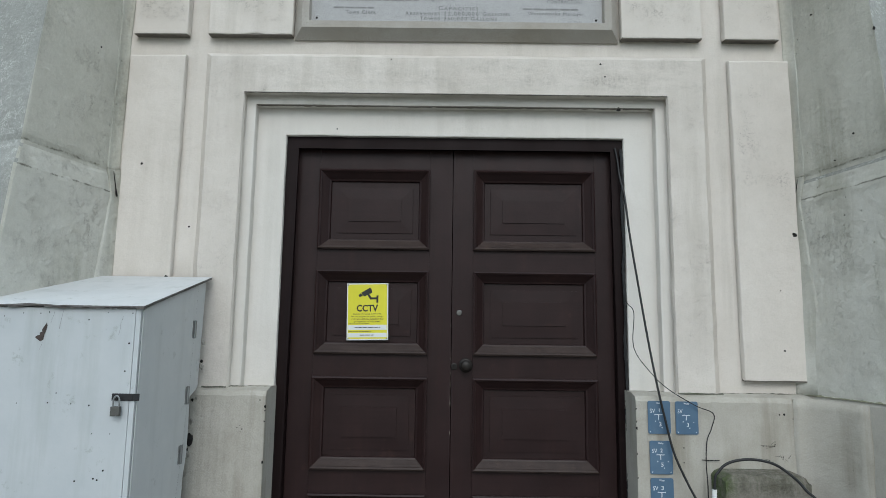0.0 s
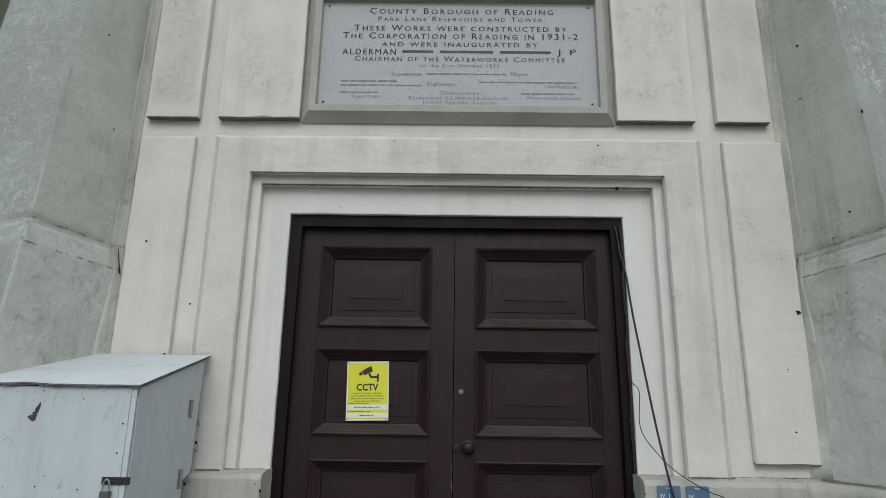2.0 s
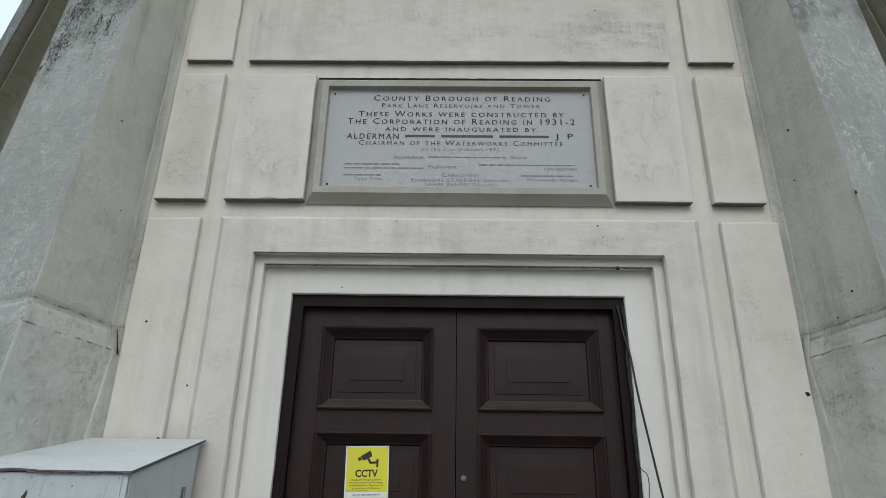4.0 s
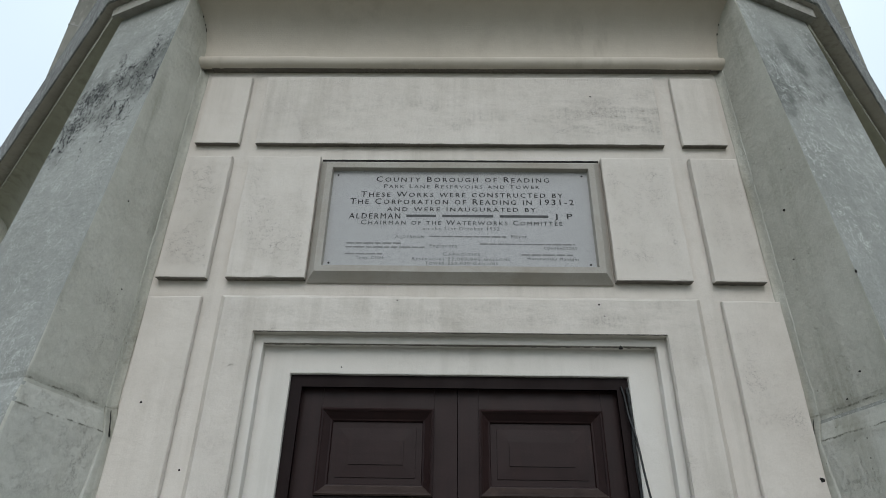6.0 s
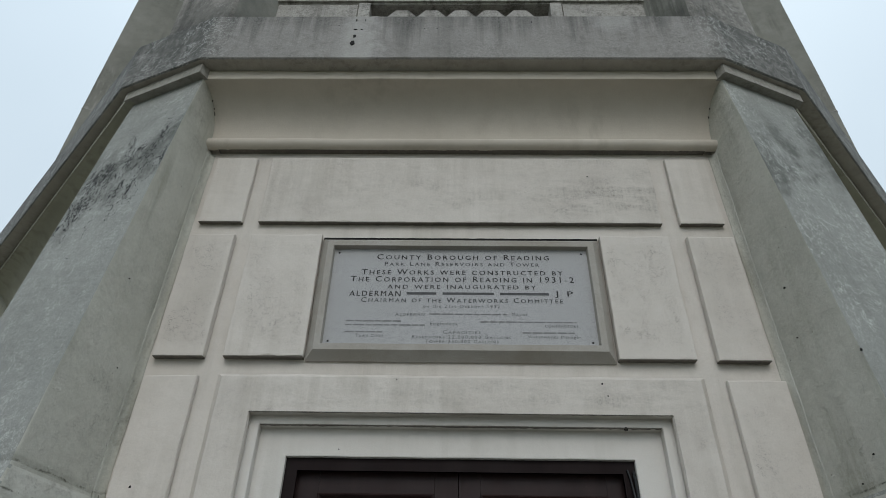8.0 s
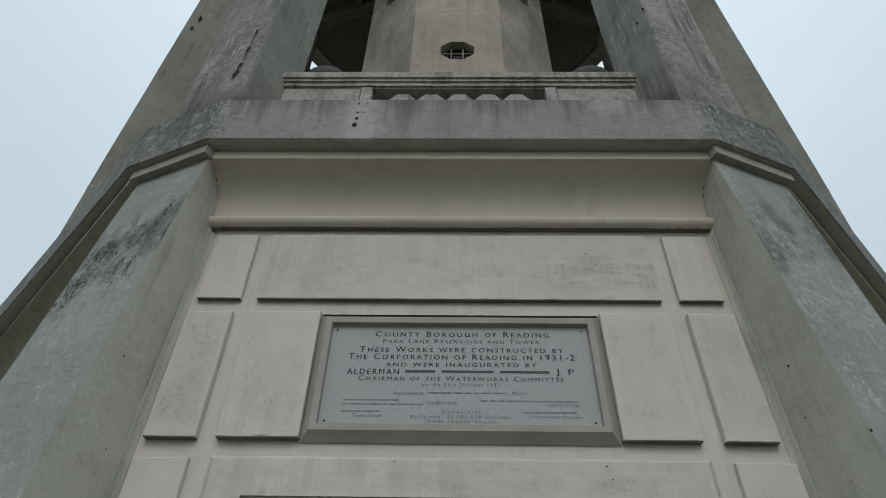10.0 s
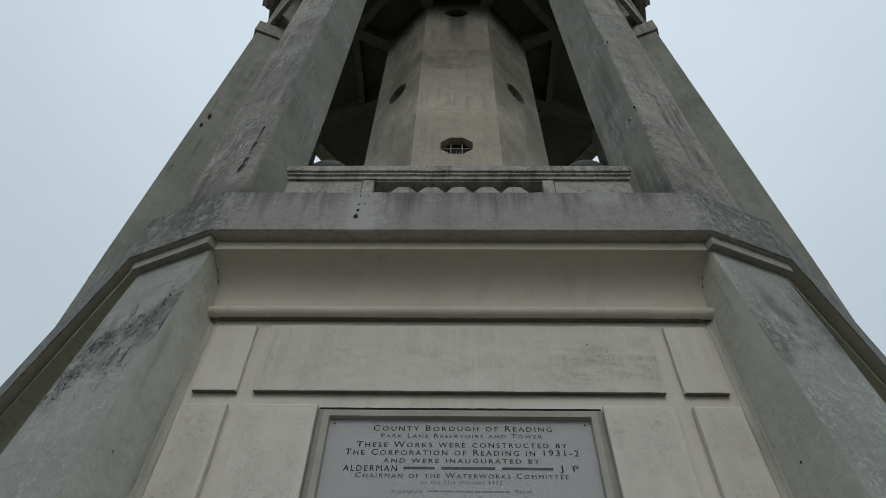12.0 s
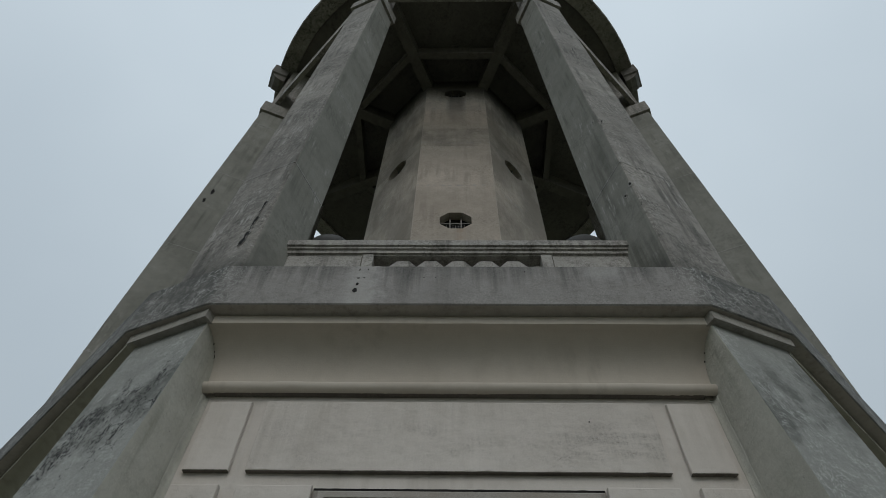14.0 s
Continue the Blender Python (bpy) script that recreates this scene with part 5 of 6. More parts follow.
LINES = [("County Borough of Reading", -0.509, 0.544, 3.612, 0.046, 1, CUT), ("Park Lane Reservoirs and Tower", -0.459, 0.482, 3.560, 0.034, 1, CUT_MID),
         ("These Works were constructed by", -0.595, 0.618, 3.501, 0.045, 1, CUT), ("The Corporation of Reading in 1931-2", -0.656, 0.680, 3.450, 0.047, 1, CUT),
         ("and were inaugurated by", -0.432, 0.451, 3.398, 0.040, 1, CUT), ("ALDERMAN", -0.654, -0.351, 3.346, 0.044, 0, CUT),
         ("J P", 0.560, 0.666, 3.352, 0.042, 0, CUT), ("Chairman of the Waterworks Committee", -0.581, 0.602, 3.303, 0.039, 1, CUT_MID),
         ("on the 21st October 1932", -0.215, 0.233, 3.262, 0.026, 0, CUT_FADED), ("Alderman", -0.374, -0.205, 3.207, 0.028, 1, CUT_FADED),
         ("Mayor", 0.300, 0.392, 3.212, 0.028, 0, CUT_FADED), ("Engineers", -0.171, -0.015, 3.147, 0.026, 0, CUT_FADED),
         ("CONTRACTORS", 0.486, 0.673, 3.135, 0.022, 0, CUT_FADED), ("Town Clerk", -0.591, -0.430, 3.066, 0.024, 0, CUT_FADED),
         ("Capacities", -0.095, 0.118, 3.092, 0.026, 1, CUT_FADED), ("Reservoirs 22,000,000 Gallons", -0.270, 0.287, 3.061, 0.024, 1, CUT_FADED),
         ("Tower 250,000 Gallons", -0.195, 0.218, 3.033, 0.024, 1, CUT_FADED), ("Waterworks Manager", 0.383, 0.683, 3.066, 0.022, 0, CUT_FADED)]
for body, x0, x1, z, h, caps, ink in LINES:
    bm = text_bm(body, x0, x1, z, h * 0.85, LY, caps, 0.0, 1.30)
    bm.verts.ensure_lookup_table()         # letter by letter
    todo = set(bm.verts)
    groups = []
    while todo:
        stack, found = [todo.pop()], []
        while stack:
            v = stack.pop()
            found.append(v)
            for e in v.link_edges:
                o = e.other_vert(v)
                if o in todo:
                    todo.remove(o)
                    stack.append(o)
        groups.append(found)
    for found in sorted(groups, key=lambda q: (min(v.co.x for v in q), min(v.co.y for v in q))):
        one, copy = bmesh.new(), {}
        for v in found:
            copy[v] = one.verts.new(v.co)
        for f in {f for v in found for f in v.link_faces}:
            one.faces.new([copy[v] for v in f.verts])
        if ink is not CUT_FADED:           # broader strokes
            bold = bmesh.ops.duplicate(one, geom=one.faces[:])
            bmesh.ops.translate(one, vec=(0.0010, -0.0003, 0.0005), verts=[v for v in bold["geom"] if isinstance(v, bmesh.types.BMVert)])
        part("letter", one, ink, plaque)
    bm.free()
for k, (x0, x1, z, h, ink) in enumerate([(-0.176, 0.271, 3.209, 0.024, BAR_FAINT), (-0.654, -0.328, 3.162, 0.024, BAR_FAINT),
                                         (-0.657, -0.200, 3.136, 0.022, BAR_FAINT), (0.118, 0.667, 3.160, 0.022, BAR_FAINT),
                                         (-0.657, -0.441, 3.091, 0.024, BAR_FAINT), (0.355, 0.649, 3.091, 0.024, BAR_FAINT)]):
    for bm in word_bars(x0, x1, z, h * 0.50, LY, k + 6):
        part("word_bar", bm, ink, plaque)
for x0, x1 in ((-0.315, -0.139), (-0.102, 0.200), (0.237, 0.524)):
    part("word_bar", box(bmesh.new(), x0, x1, LY, LY + 0.0012, 3.341, 3.357), CUT_MID, plaque)
for x, z in ((-0.745, 3.64), (0.745, 3.64), (-0.745, 3.03), (0.745, 3.03)):
    bm = bmesh.new()
    disc_stack(bm, (x, 0, z), True, [(0.006, 0), (0.006, 0.002), (0.001, 0.0022)], 10)
    part("fixing", bm, HOLE, plaque)

# ---------------------------------------------------------------- warning sign on the door
SX0, SX1, SZ0, SZ1, SY = -0.558, -0.338, 1.327, 1.628, 0.198
sign = thing("cctv_sign", ((SX0 + SX1) / 2, SY, SZ0), "yellow and white CCTV warning sign screwed to the door", "sign")
lean = Matrix.Translation(((SX0 + SX1) / 2, 0, SZ0)) @ Matrix.Rotation(radians(-1.2), 4, "Y") @ Matrix.Translation((-(SX0 + SX1) / 2, 0, -SZ0))


def sign_part(name, bm, material, label=""):
    bmesh.ops.transform(bm, matrix=lean, verts=bm.verts[:])
    return part(name, bm, material, sign, label)


bm = bmesh.new()
box(bm, SX0, SX1, SY, SY + 0.004, SZ0, SZ1)
sign_part("board", bm, WHITE)
for z0, z1 in ((1.334, 1.622),):
    bm = bmesh.new()
    box(bm, SX0 + 0.006, SX1 - 0.006, SY - 0.001, SY - 0.0002, z0, z1)
    sign_part("yellow_field", bm, YELLOW)
for z0, z1 in ((1.381, 1.407), (1.342, 1.365)):
    bm = bmesh.new()
    box(bm, SX0 + 0.008, SX1 - 0.008, SY - 0.0016, SY - 0.0011, z0, z1)
    sign_part("white_field", bm, WHITE)
sign_part("lettering", text_bm("CCTV", -0.506, -0.392, 1.496, 0.034, SY - 0.002, False, 0.03), INK)
for k, (body, x0, x1) in enumerate([("Images are being monitored", -0.524, -0.376), ("for the purpose of public safety,", -0.535, -0.366),
                                    ("crime prevention, detection and", -0.536, -0.364), ("prosecution of offenders", -0.518, -0.380)]):
    sign_part("lettering", text_bm(body, x0, x1, 1.466 - 0.0135 * k, 0.0085, SY - 0.002, False, 0.012, 1.15), INK_GREY)
for k, (x0, x1, z, h) in enumerate([(-0.548, -0.440, 1.4135, 0.005), (-0.515, -0.380, 1.394, 0.010), (-0.548, -0.430, 1.373, 0.005), (-0.487, -0.415, 1.3535, 0.009)]):
    for bm in word_bars(x0, x1, z, h * 0.6, SY - 0.0022, k + 30):
        sign_part("word_bar", bm, INK_GREY)
bm = bmesh.new()                           # the camera picture: body, hood, arm and wall plate
def flat(bm, pts):
    bm.faces.new([bm.verts.new((x, SY - 0.002, z)) for x, z in pts])
flat(bm, [(-0.482, 1.578), (-0.436, 1.604), (-0.429, 1.600), (-0.423, 1.577), (-0.463, 1.558), (-0.470, 1.560)])
flat(bm, [(-0.497, 1.565), (-0.484, 1.576), (-0.473, 1.562), (-0.490, 1.554)])
flat(bm, [(-0.448, 1.564), (-0.438, 1.569), (-0.427, 1.552), (-0.400, 1.553), (-0.400, 1.542), (-0.434, 1.541)])
flat(bm, [(-0.401, 1.563), (-0.390, 1.563), (-0.391, 1.524), (-0.401, 1.524)])
sign_part("pictogram", bm, INK)
for x in (SX0 + 0.008, SX1 - 0.008):
    for z in (SZ0 + 0.008, SZ1 - 0.008):
        bm = bmesh.new()
        disc_stack(bm, (x, SY, z), True, [(0.004, 0), (0.004, 0.0025), (0.001, 0.003)], 10)
        sign_part("screw", bm, STEEL)


# ---------------------------------------------------------------- blue valve marker plates
def marker_plate(x, z, code, low):
    w, h, y = 0.1075, 0.154, -0.0575
    t = thing("marker_plate", (x, y, z), "faded blue water valve marker plate on the plinth", "sign", "blue valve plates")
    bm = bmesh.new()
    r = 0.008
    pts = []
    for cx, cz, a0 in ((w - r, r, -90), (w - r, h - r, 0), (r, h - r, 90), (r, r, 180)):
        pts += [(x + cx + r * math.cos(radians(a0 + d)), z + cz + r * math.sin(radians(a0 + d))) for d in (0, 30, 60, 90)]
    loft(bm, [[(px, yy, pz) for px, pz in pts] for yy in (y, y - 0.004)])
    part("plate", bm, BLUE, t)
    yy = y - 0.0052
    part("lettering", text_bm("Water", x + 0.040, x + 0.066, z + 0.144, 0.008, yy, False, 0.02), LETTER, t)
    for txt, x0, x1, zz, hh in code:
        part("lettering", text_bm(txt, x + x0, x + x1, z + zz, hh, yy, False, 0.004), LETTER, t)
    bm = bmesh.new()
    box(bm, x + 0.031, x + 0.070, yy, yy + 0.0008, z + 0.088, z + 0.0912)
    box(bm, x + 0.049, x + 0.0525, yy, yy + 0.0008, z + 0.066, z + 0.0878)
    part("valve_symbol", bm, LETTER, t)
    part("lettering", text_bm(low, x + 0.052, x + 0.063, z + 0.045, 0.019, yy, False, 0.004), LETTER, t)
    for dx, dz in ((0.010, 0.010), (w - 0.010, 0.010), (0.036, 0.059), (0.086, 0.058), (0.066, 0.029)):
        bm = bmesh.new()
        disc_stack(bm, (x + dx, y - 0.004, z + dz), True, [(0.0022, 0), (0.0022, 0.001), (0.0005, 0.0015)], 8)
        part("rivet", bm, LETTER, t)
    return t


marker_plate(0.941, 0.905, [("SV", 0.010, 0.034, 0.108, 0.019), ("1", 0.0530, 0.0560, 0.110, 0.018)], "3")
marker_plate(1.073, 0.904, [("SV", 0.010, 0.034, 0.108, 0.019)], "3")
marker_plate(0.945, 0.719, [("SV", 0.010, 0.034, 0.108, 0.019), ("2", 0.049, 0.061, 0.110, 0.018)], "5")
marker_plate(0.945, 0.548, [("SV", 0.010, 0.034, 0.108, 0.019), ("3", 0.049, 0.061, 0.110, 0.018)], "5")

# ---------------------------------------------------------------- white cabinet beside the door
cab = thing("cabinet", (-1.75, -0.35, 0), "white painted outdoor cabinet with sloping ply top, padlocked", "cabinet")
XR, YF, XL = -1.229, -0.688, -2.32
plan = [(XR, -0.062), (XR, YF), (XL, YF), (XL, -0.60), (-1.985, -0.685 + 0.02), (-1.80, -0.062)]
def top_z(y):
    return 1.459 + (y - YF) * 0.2545
bm = bmesh.new()
plan = [(XR - 0.019, -0.19), (XR - 0.019, YF), (XL, YF), (XL, -0.60), (-1.985, -0.665), (-1.83, -0.19)]
lowv = [bm.verts.new((x, y, 0.0)) for x, y in plan]
upv = [bm.verts.new((x, y, top_z(y) - 0.016)) for x, y in plan]
bm.faces.new(lowv[::-1]), bm.faces.new(upv)
for k in range(len(plan)):
    bm.faces.new((lowv[k], lowv[(k + 1) % 6], upv[(k + 1) % 6], upv[k]))
part("body", bm, CAB_SIDE, cab)
bm = bmesh.new()                           # side board, its rear edge notched over the plinth
edge = [(YF, 0.0), (-0.20, 0.0), (-0.178, 0.70), (-0.153, 0.80), (-0.152, 0.93), (-0.158, 1.056), (-0.088, 1.082), (-0.068, 1.10), (-0.062, 1.30), (-0.042, 1.58),
        (-0.040, top_z(-0.040) - 0.016), (YF, top_z(YF) - 0.016)]
va = [bm.verts.new((XR - 0.018, y, z)) for y, z in edge]
vb = [bm.verts.new((XR, y, z)) for y, z in edge]
bm.faces.new(va[::-1]), bm.faces.new(vb)
for k in range(len(edge)):
    bm.faces.new((va[k], va[(k + 1) % len(edge)], vb[(k + 1) % len(edge)], vb[k]))
part("side_board", bm, CAB_SIDE, cab)
bm = bmesh.new()                           # front board
box(bm, XL, XR - 0.018, YF - 0.014, YF - 0.001, 0.05, 1.4435, 0.002)
part("front_panel", bm, CAB, cab, "white painted board, scuffed, with nail heads")
bm = bmesh.new()
box(bm, XR - 0.0168, XR + 0.003, YF - 0.0135, YF - 0.001, 0.05, 1.4435, 0.002)
part("corner_strip", bm, CAB, cab)
def ply(low, high, inset, seed, chips):
    """One layer of the sloping top, its front edge frayed and chipped."""
    bm, nx, rows = bmesh.new(), 110, []
    rnd = random.Random(seed)
    for k in range(nx + 1):
        x = XL - 0.02 + (XR + 0.020 - inset * 0.6 - XL + 0.02) * k / nx
        yf = YF - 0.030 + inset + 0.007 * noise.noise(Vector((x * 16, seed, 2))) + 0.004 * noise.noise(Vector((x * 60, seed, 5)))
        if rnd.random() < chips:
            yf += rnd.uniform(0.004, 0.014)
        yb = -0.020 if x > -1.76 else (-0.020 - (-1.76 - x) * 2.95 if x > -1.955 else -0.60)
        up = 0.006 * max(0.0, 1 - abs(x + 1.66) / 0.12) + 0.0015 * noise.noise(Vector((x * 9, seed, 1)))
        ym = yf + 0.10
        rows.append([(x, yf, top_z(yf) + low + up), (x, yf, top_z(yf) + high + up), (x, ym, top_z(ym) + high), (x, yb, top_z(yb) + high), (x, yb, top_z(yb) + low), (x, ym, top_z(ym) + low)])
    loft(bm, rows)
    bmesh.ops.recalc_face_normals(bm, faces=bm.faces[:])
    bm.normal_update()
    for f in bm.faces:
        c = f.calc_center_median()
        f.material_index = 1 if abs(f.normal.y) > 0.8 and c.y < -0.6 or abs(f.normal.x) > 0.8 else 0
    return bm


top = part("top", ply(-0.0048, 0.001, 0.0, 3, 0.03), [CAB_TOP, PLY], cab, "white painted ply top with a frayed edge")
part("lower_ply", ply(-0.0115, -0.0052, 0.004, 8, 0.10), [PLY, PLY], top, "weathered bare ply layer")
bm = bmesh.new()                           # side door leaf, its gap to the rear stile
v = [bm.verts.new(p) for p in ((XR + 0.001, -0.684, 0.05), (XR + 0.001, -0.345, 0.05), (XR + 0.001, -0.183, 1.10), (XR + 0.001, -0.150, top_z(-0.150) - 0.018), (XR + 0.001, -0.684, top_z(-0.684) - 0.018))]
w = [bm.verts.new(q.co + Vector((0.005, 0, 0))) for q in v]
bm.faces.new(v[::-1]), bm.faces.new(w)
for k in range(5):
    bm.faces.new((v[k], v[(k + 1) % 5], w[(k + 1) % 5], w[k]))
side = part("side_door", bm, CAB_SIDE, cab)
bm = bmesh.new()                           # open gap between the leaf and the rear stile
gap = [(-0.345, 0.05), (-0.183, 1.10), (-0.150, top_z(-0.150) - 0.018)]
va = [bm.verts.new((XR + 0.0045, y, z)) for y, z in gap]
vb = [bm.verts.new((XR + 0.0045, y + 0.0045, z)) for y, z in gap]
for k in range(2):
    bm.faces.new((va[k], va[k + 1], vb[k + 1], vb[k]))
part("gap", bm, HOLE, side)
for y, z in ((-0.169, 1.369), (-0.204, 1.067), (-0.239, 0.809)):
    bm = bmesh.new()
    box(bm, XR + 0.006, XR + 0.009, y - 0.022, y + 0.020, z - 0.040, z + 0.040)
    tube(bm, [(XR + 0.011, y - 0.002, z - 0.041), (XR + 0.011, y - 0.002, z), (XR + 0.011, y - 0.002, z + 0.041)], 0.006, 8)
    part("hinge", bm, STEEL, side, "rusty steel butt hinge")
bm = bmesh.new()
box(bm, -1.312, -1.232, YF - 0.020, YF - 0.0145, 1.090, 1.117, 0.002)
box(bm, -1.2318, -1.206, YF - 0.019, YF - 0.0155, 1.090, 1.117, 0.001)
part("hasp", bm, BLACK_IRON, cab, "black iron hasp")
bm = bmesh.new()                           # bare patch where the paint has come off
pts = [(-1.634, 1.327), (-1.612, 1.311), (-1.600, 1.317), (-1.597, 1.338), (-1.592, 1.352), (-1.588, 1.372), (-1.592, 1.384), (-1.603, 1.366), (-1.609, 1.355), (-1.606, 1.350), (-1.617, 1.344), (-1.614, 1.337), (-1.626, 1.333)]
bm.faces.new([bm.verts.new((x, YF - 0.0152, z)) for x, z in pts])
part("bare_patch", bm, BARE, cab, "bare ply where the paint has peeled off")
for k, (x, z, w, h) in enumerate([(-1.53, 1.40, 0.0005, 0.085), (-1.565, 1.405, 0.0004, 0.05), (-1.295, 1.378, 0.0004, 0.075), (-1.602, 1.29, 0.0004, 0.03)]):
    bm = bmesh.new()                       # run marks and scratches down the front
    rr = random.Random(k)
    zs = [z + h / 2 - h * i / 6 for i in range(7)]
    xs = [x - 0.012 * i / 6 + rr.uniform(-0.0012, 0.0012) for i in range(7)]
    lv = [bm.verts.new((a - w, YF - 0.0148, b)) for a, b in zip(xs, zs)]
    rv = [bm.verts.new((a + w, YF - 0.0148, b)) for a, b in zip(xs, zs)]
    for i in range(6):
        bm.faces.new((lv[i], lv[i + 1], rv[i + 1], rv[i]))
    part("scratch", bm, PLY, cab)
rnd = random.Random(4)
NAILS = [(-1.258, 1.425), (-1.354, 1.425), (-1.586, 1.425), (-1.688, 1.42), (-1.762, 1.407), (-1.428, 1.397), (-1.264, 1.308), (-1.272, 1.201), (-1.40, 1.07), (-1.47, 1.075), (-1.56, 1.078), (-1.53, 1.115),
         (-1.68, 1.075), (-1.31, 0.965), (-1.38, 0.965), (-1.325, 0.83), (-1.36, 0.80), (-1.345, 0.795), (-1.43, 0.79), (-1.62, 1.42)]
for x, z in NAILS:
    bm = bmesh.new()
    r = rnd.uniform(0.0018, 0.0038)
    disc_stack(bm, (x, YF - 0.014, z), True, [(r, 0), (r, 0.0012), (r * 0.3, 0.0016)], 8)
    part("nail", bm, HOLE, cab)
lock = thing("padlock", (-1.286, YF - 0.03, 1.03), "small steel padlock hanging from the hasp", "padlock")
bm = bmesh.new()
box(bm, -1.303, -1.268, YF - 0.042, YF - 0.024, 1.034, 1.070, 0.003)
part("body", bm, NICKEL, lock)
bm = bmesh.new()
tube(bm, [(-1.297, YF - 0.033, 1.066), (-1.297, YF - 0.033, 1.092), (-1.293, YF - 0.033, 1.104), (-1.2855, YF - 0.033, 1.109), (-1.278, YF - 0.033, 1.104), (-1.274, YF - 0.033, 1.092),
          (-1.274, YF - 0.033, 1.066)], 0.0034, 8)
part("shackle", bm, STEEL, lock, smooth=True)

# ---------------------------------------------------------------- cables, hose and the concrete block
cable = thing("cable", (1.1, -0.1, 0), "black cable slung down from the door frame", "cable")
bm = bmesh.new()
tube(bm, [(0.862, 0.128, 2.370), (0.872, 0.120, 2.310), (0.880, 0.105, 2.200), (0.896, 0.080, 2.090), (0.912, 0.060, 1.885), (0.943, 0.030, 1.600), (0.968, -0.02, 1.330),
          (0.988, -0.075, 1.120), (1.012, -0.085, 0.990), (1.048, -0.095, 0.825), (1.103, -0.12, 0.682), (1.20, -0.18, 0.45), (1.28, -0.22, 0.02)], 0.0056, 8)
part("sheath", bm, BLACK, cable, smooth=True)
wire = thing("wire", (1.2, -0.1, 0), "thin black wire wandering over the wall", "wire")
bm = bmesh.new()
tube(bm, [(0.885, 0.115, 1.560), (0.895, 0.06, 1.525), (0.918, 0.045, 1.480), (0.912, 0.04, 1.308), (0.985, 0.005, 1.185), (1.046, -0.065, 1.112), (1.165, -0.085, 1.040), (1.245, -0.085, 1.005),
          (1.235, -0.080, 0.937), (1.213, -0.075, 0.877), (1.203, -0.080, 0.771), (1.203, -0.090, 0.66), (1.19, -0.12, 0.3), (1.18, -0.16, 0.01)], 0.0024, 6)
part("sheath", bm, BLACK, wire, smooth=True)
bm = bmesh.new()
tube(bm, [(1.188, -0.068, 0.789), (1.232, -0.066, 0.787), (1.272, -0.066, 0.788)], 0.0022, 6)
part("clip", bm, BLACK, wire, "bent wire clip on the wall")
jamb = thing("jamb_cable", (0.893, 0.10, 0.1), "dusty black cable clipped along the door jamb", "cable")
bm = bmesh.new()
tube(bm, [(0.893, 0.124, 2.36)] + [(0.894 + 0.004 * math.sin(k * 2.1), 0.122, 2.30 - 0.12 * k) for k in range(19)], 0.008, 7, 0.002, 3)
part("sheath", bm, BLACK, jamb)
block = thing("concrete_block", (1.49, -0.19, 0), "mossy worn concrete block against the plinth", "block")
bm = bmesh.new()
box(bm, 1.232, 1.618, -0.215, -0.060, 0.0, 0.750)
bmesh.ops.subdivide_edges(bm, edges=bm.edges[:], cuts=22, use_grid_fill=True)
for v in bm.verts:                         # rounded, broken arrises and a pitted face
    c = v.co
    ex, ez, ey = min(c.x - 1.232, 1.618 - c.x), 0.750 - c.z, c.y + 0.215
    wear = max(0.0, 0.030 - ex) * max(0.0, 0.035 - ez) * 26 + max(0.0, 0.026 - ey) * max(0.0, 0.030 - ez) * 22
    c.z -= wear * (0.7 + 0.9 * noise.noise(c * 16))
    c.y += wear * 0.5
    if c.z > 0.05 and c.y < -0.07:
        c += noise.noise_vector(c * 22) * 0.004 + noise.noise_vector(c * 70) * 0.002
part("body", bm, BLOCK, block)
hose = thing("hose", (1.3, -0.4, 0), "black hose looped over the concrete block", "hose")
bm = bmesh.new()
tube(bm, [(1.150, -0.27, 0.01), (1.148, -0.265, 0.40), (1.165, -0.26, 0.713), (1.188, -0.255, 0.774), (1.242, -0.25, 0.813), (1.334, -0.25, 0.827), (1.425, -0.26, 0.813), (1.487, -0.28, 0.773),
          (1.522, -0.34, 0.72), (1.56, -0.42, 0.60), (1.60, -0.45, 0.01)], 0.0062, 8)
part("sheath", bm, BLACK, hose, smooth=True)
bm = bmesh.new()
tube(bm, [(1.1605, -0.262, 0.640), (1.162, -0.261, 0.670), (1.1635, -0.2605, 0.698)], 0.011, 10)
part("connector", bm, WHITE, hose, "white plastic hose connector")

# ---------------------------------------------------------------- small damage: drilled holes, chips and cracks
HOLES = [(-1.62, 0.0, 2.218, 0.007), (-1.366, FIELD, 1.895, 0.005), (-0.341, 0.0, 2.80, 0.004), (0.764, 0.0, 2.785, 0.006), (0.787, 0.0, 2.717, 0.005), (-0.632, 0.11, 2.452, 0.004),
         (0.86, 0.0, 4.284, 0.006), (1.646, 0.0, 1.304, 0.005), (1.642, 0.0, 1.602, 0.004), (1.595, -0.055, 1.003, 0.006), (1.573, -0.055, 1.002, 0.005), (0.868, 0.055, 2.560, 0.011),
         (1.729, 0.0, 1.886, 0.011), (-1.45, 0.0, 1.63, 0.010)]
for k, (x, y, z, r) in enumerate(HOLES):
    bm = bmesh.new()
    n = 9
    rr = [r * random.Random(k * 20 + i).uniform(0.65, 1.25) for i in range(n)]
    loft(bm, [[(x + rr[i] * f * math.cos(2 * math.pi * i / n), y - d, z + rr[i] * f * math.sin(2 * math.pi * i / n)) for i in range(n)] for f, d in ((1.0, -0.004), (1.0, 0.0012), (0.5, 0.0016))])
    part("fixing_hole", bm, HOLE, tower)


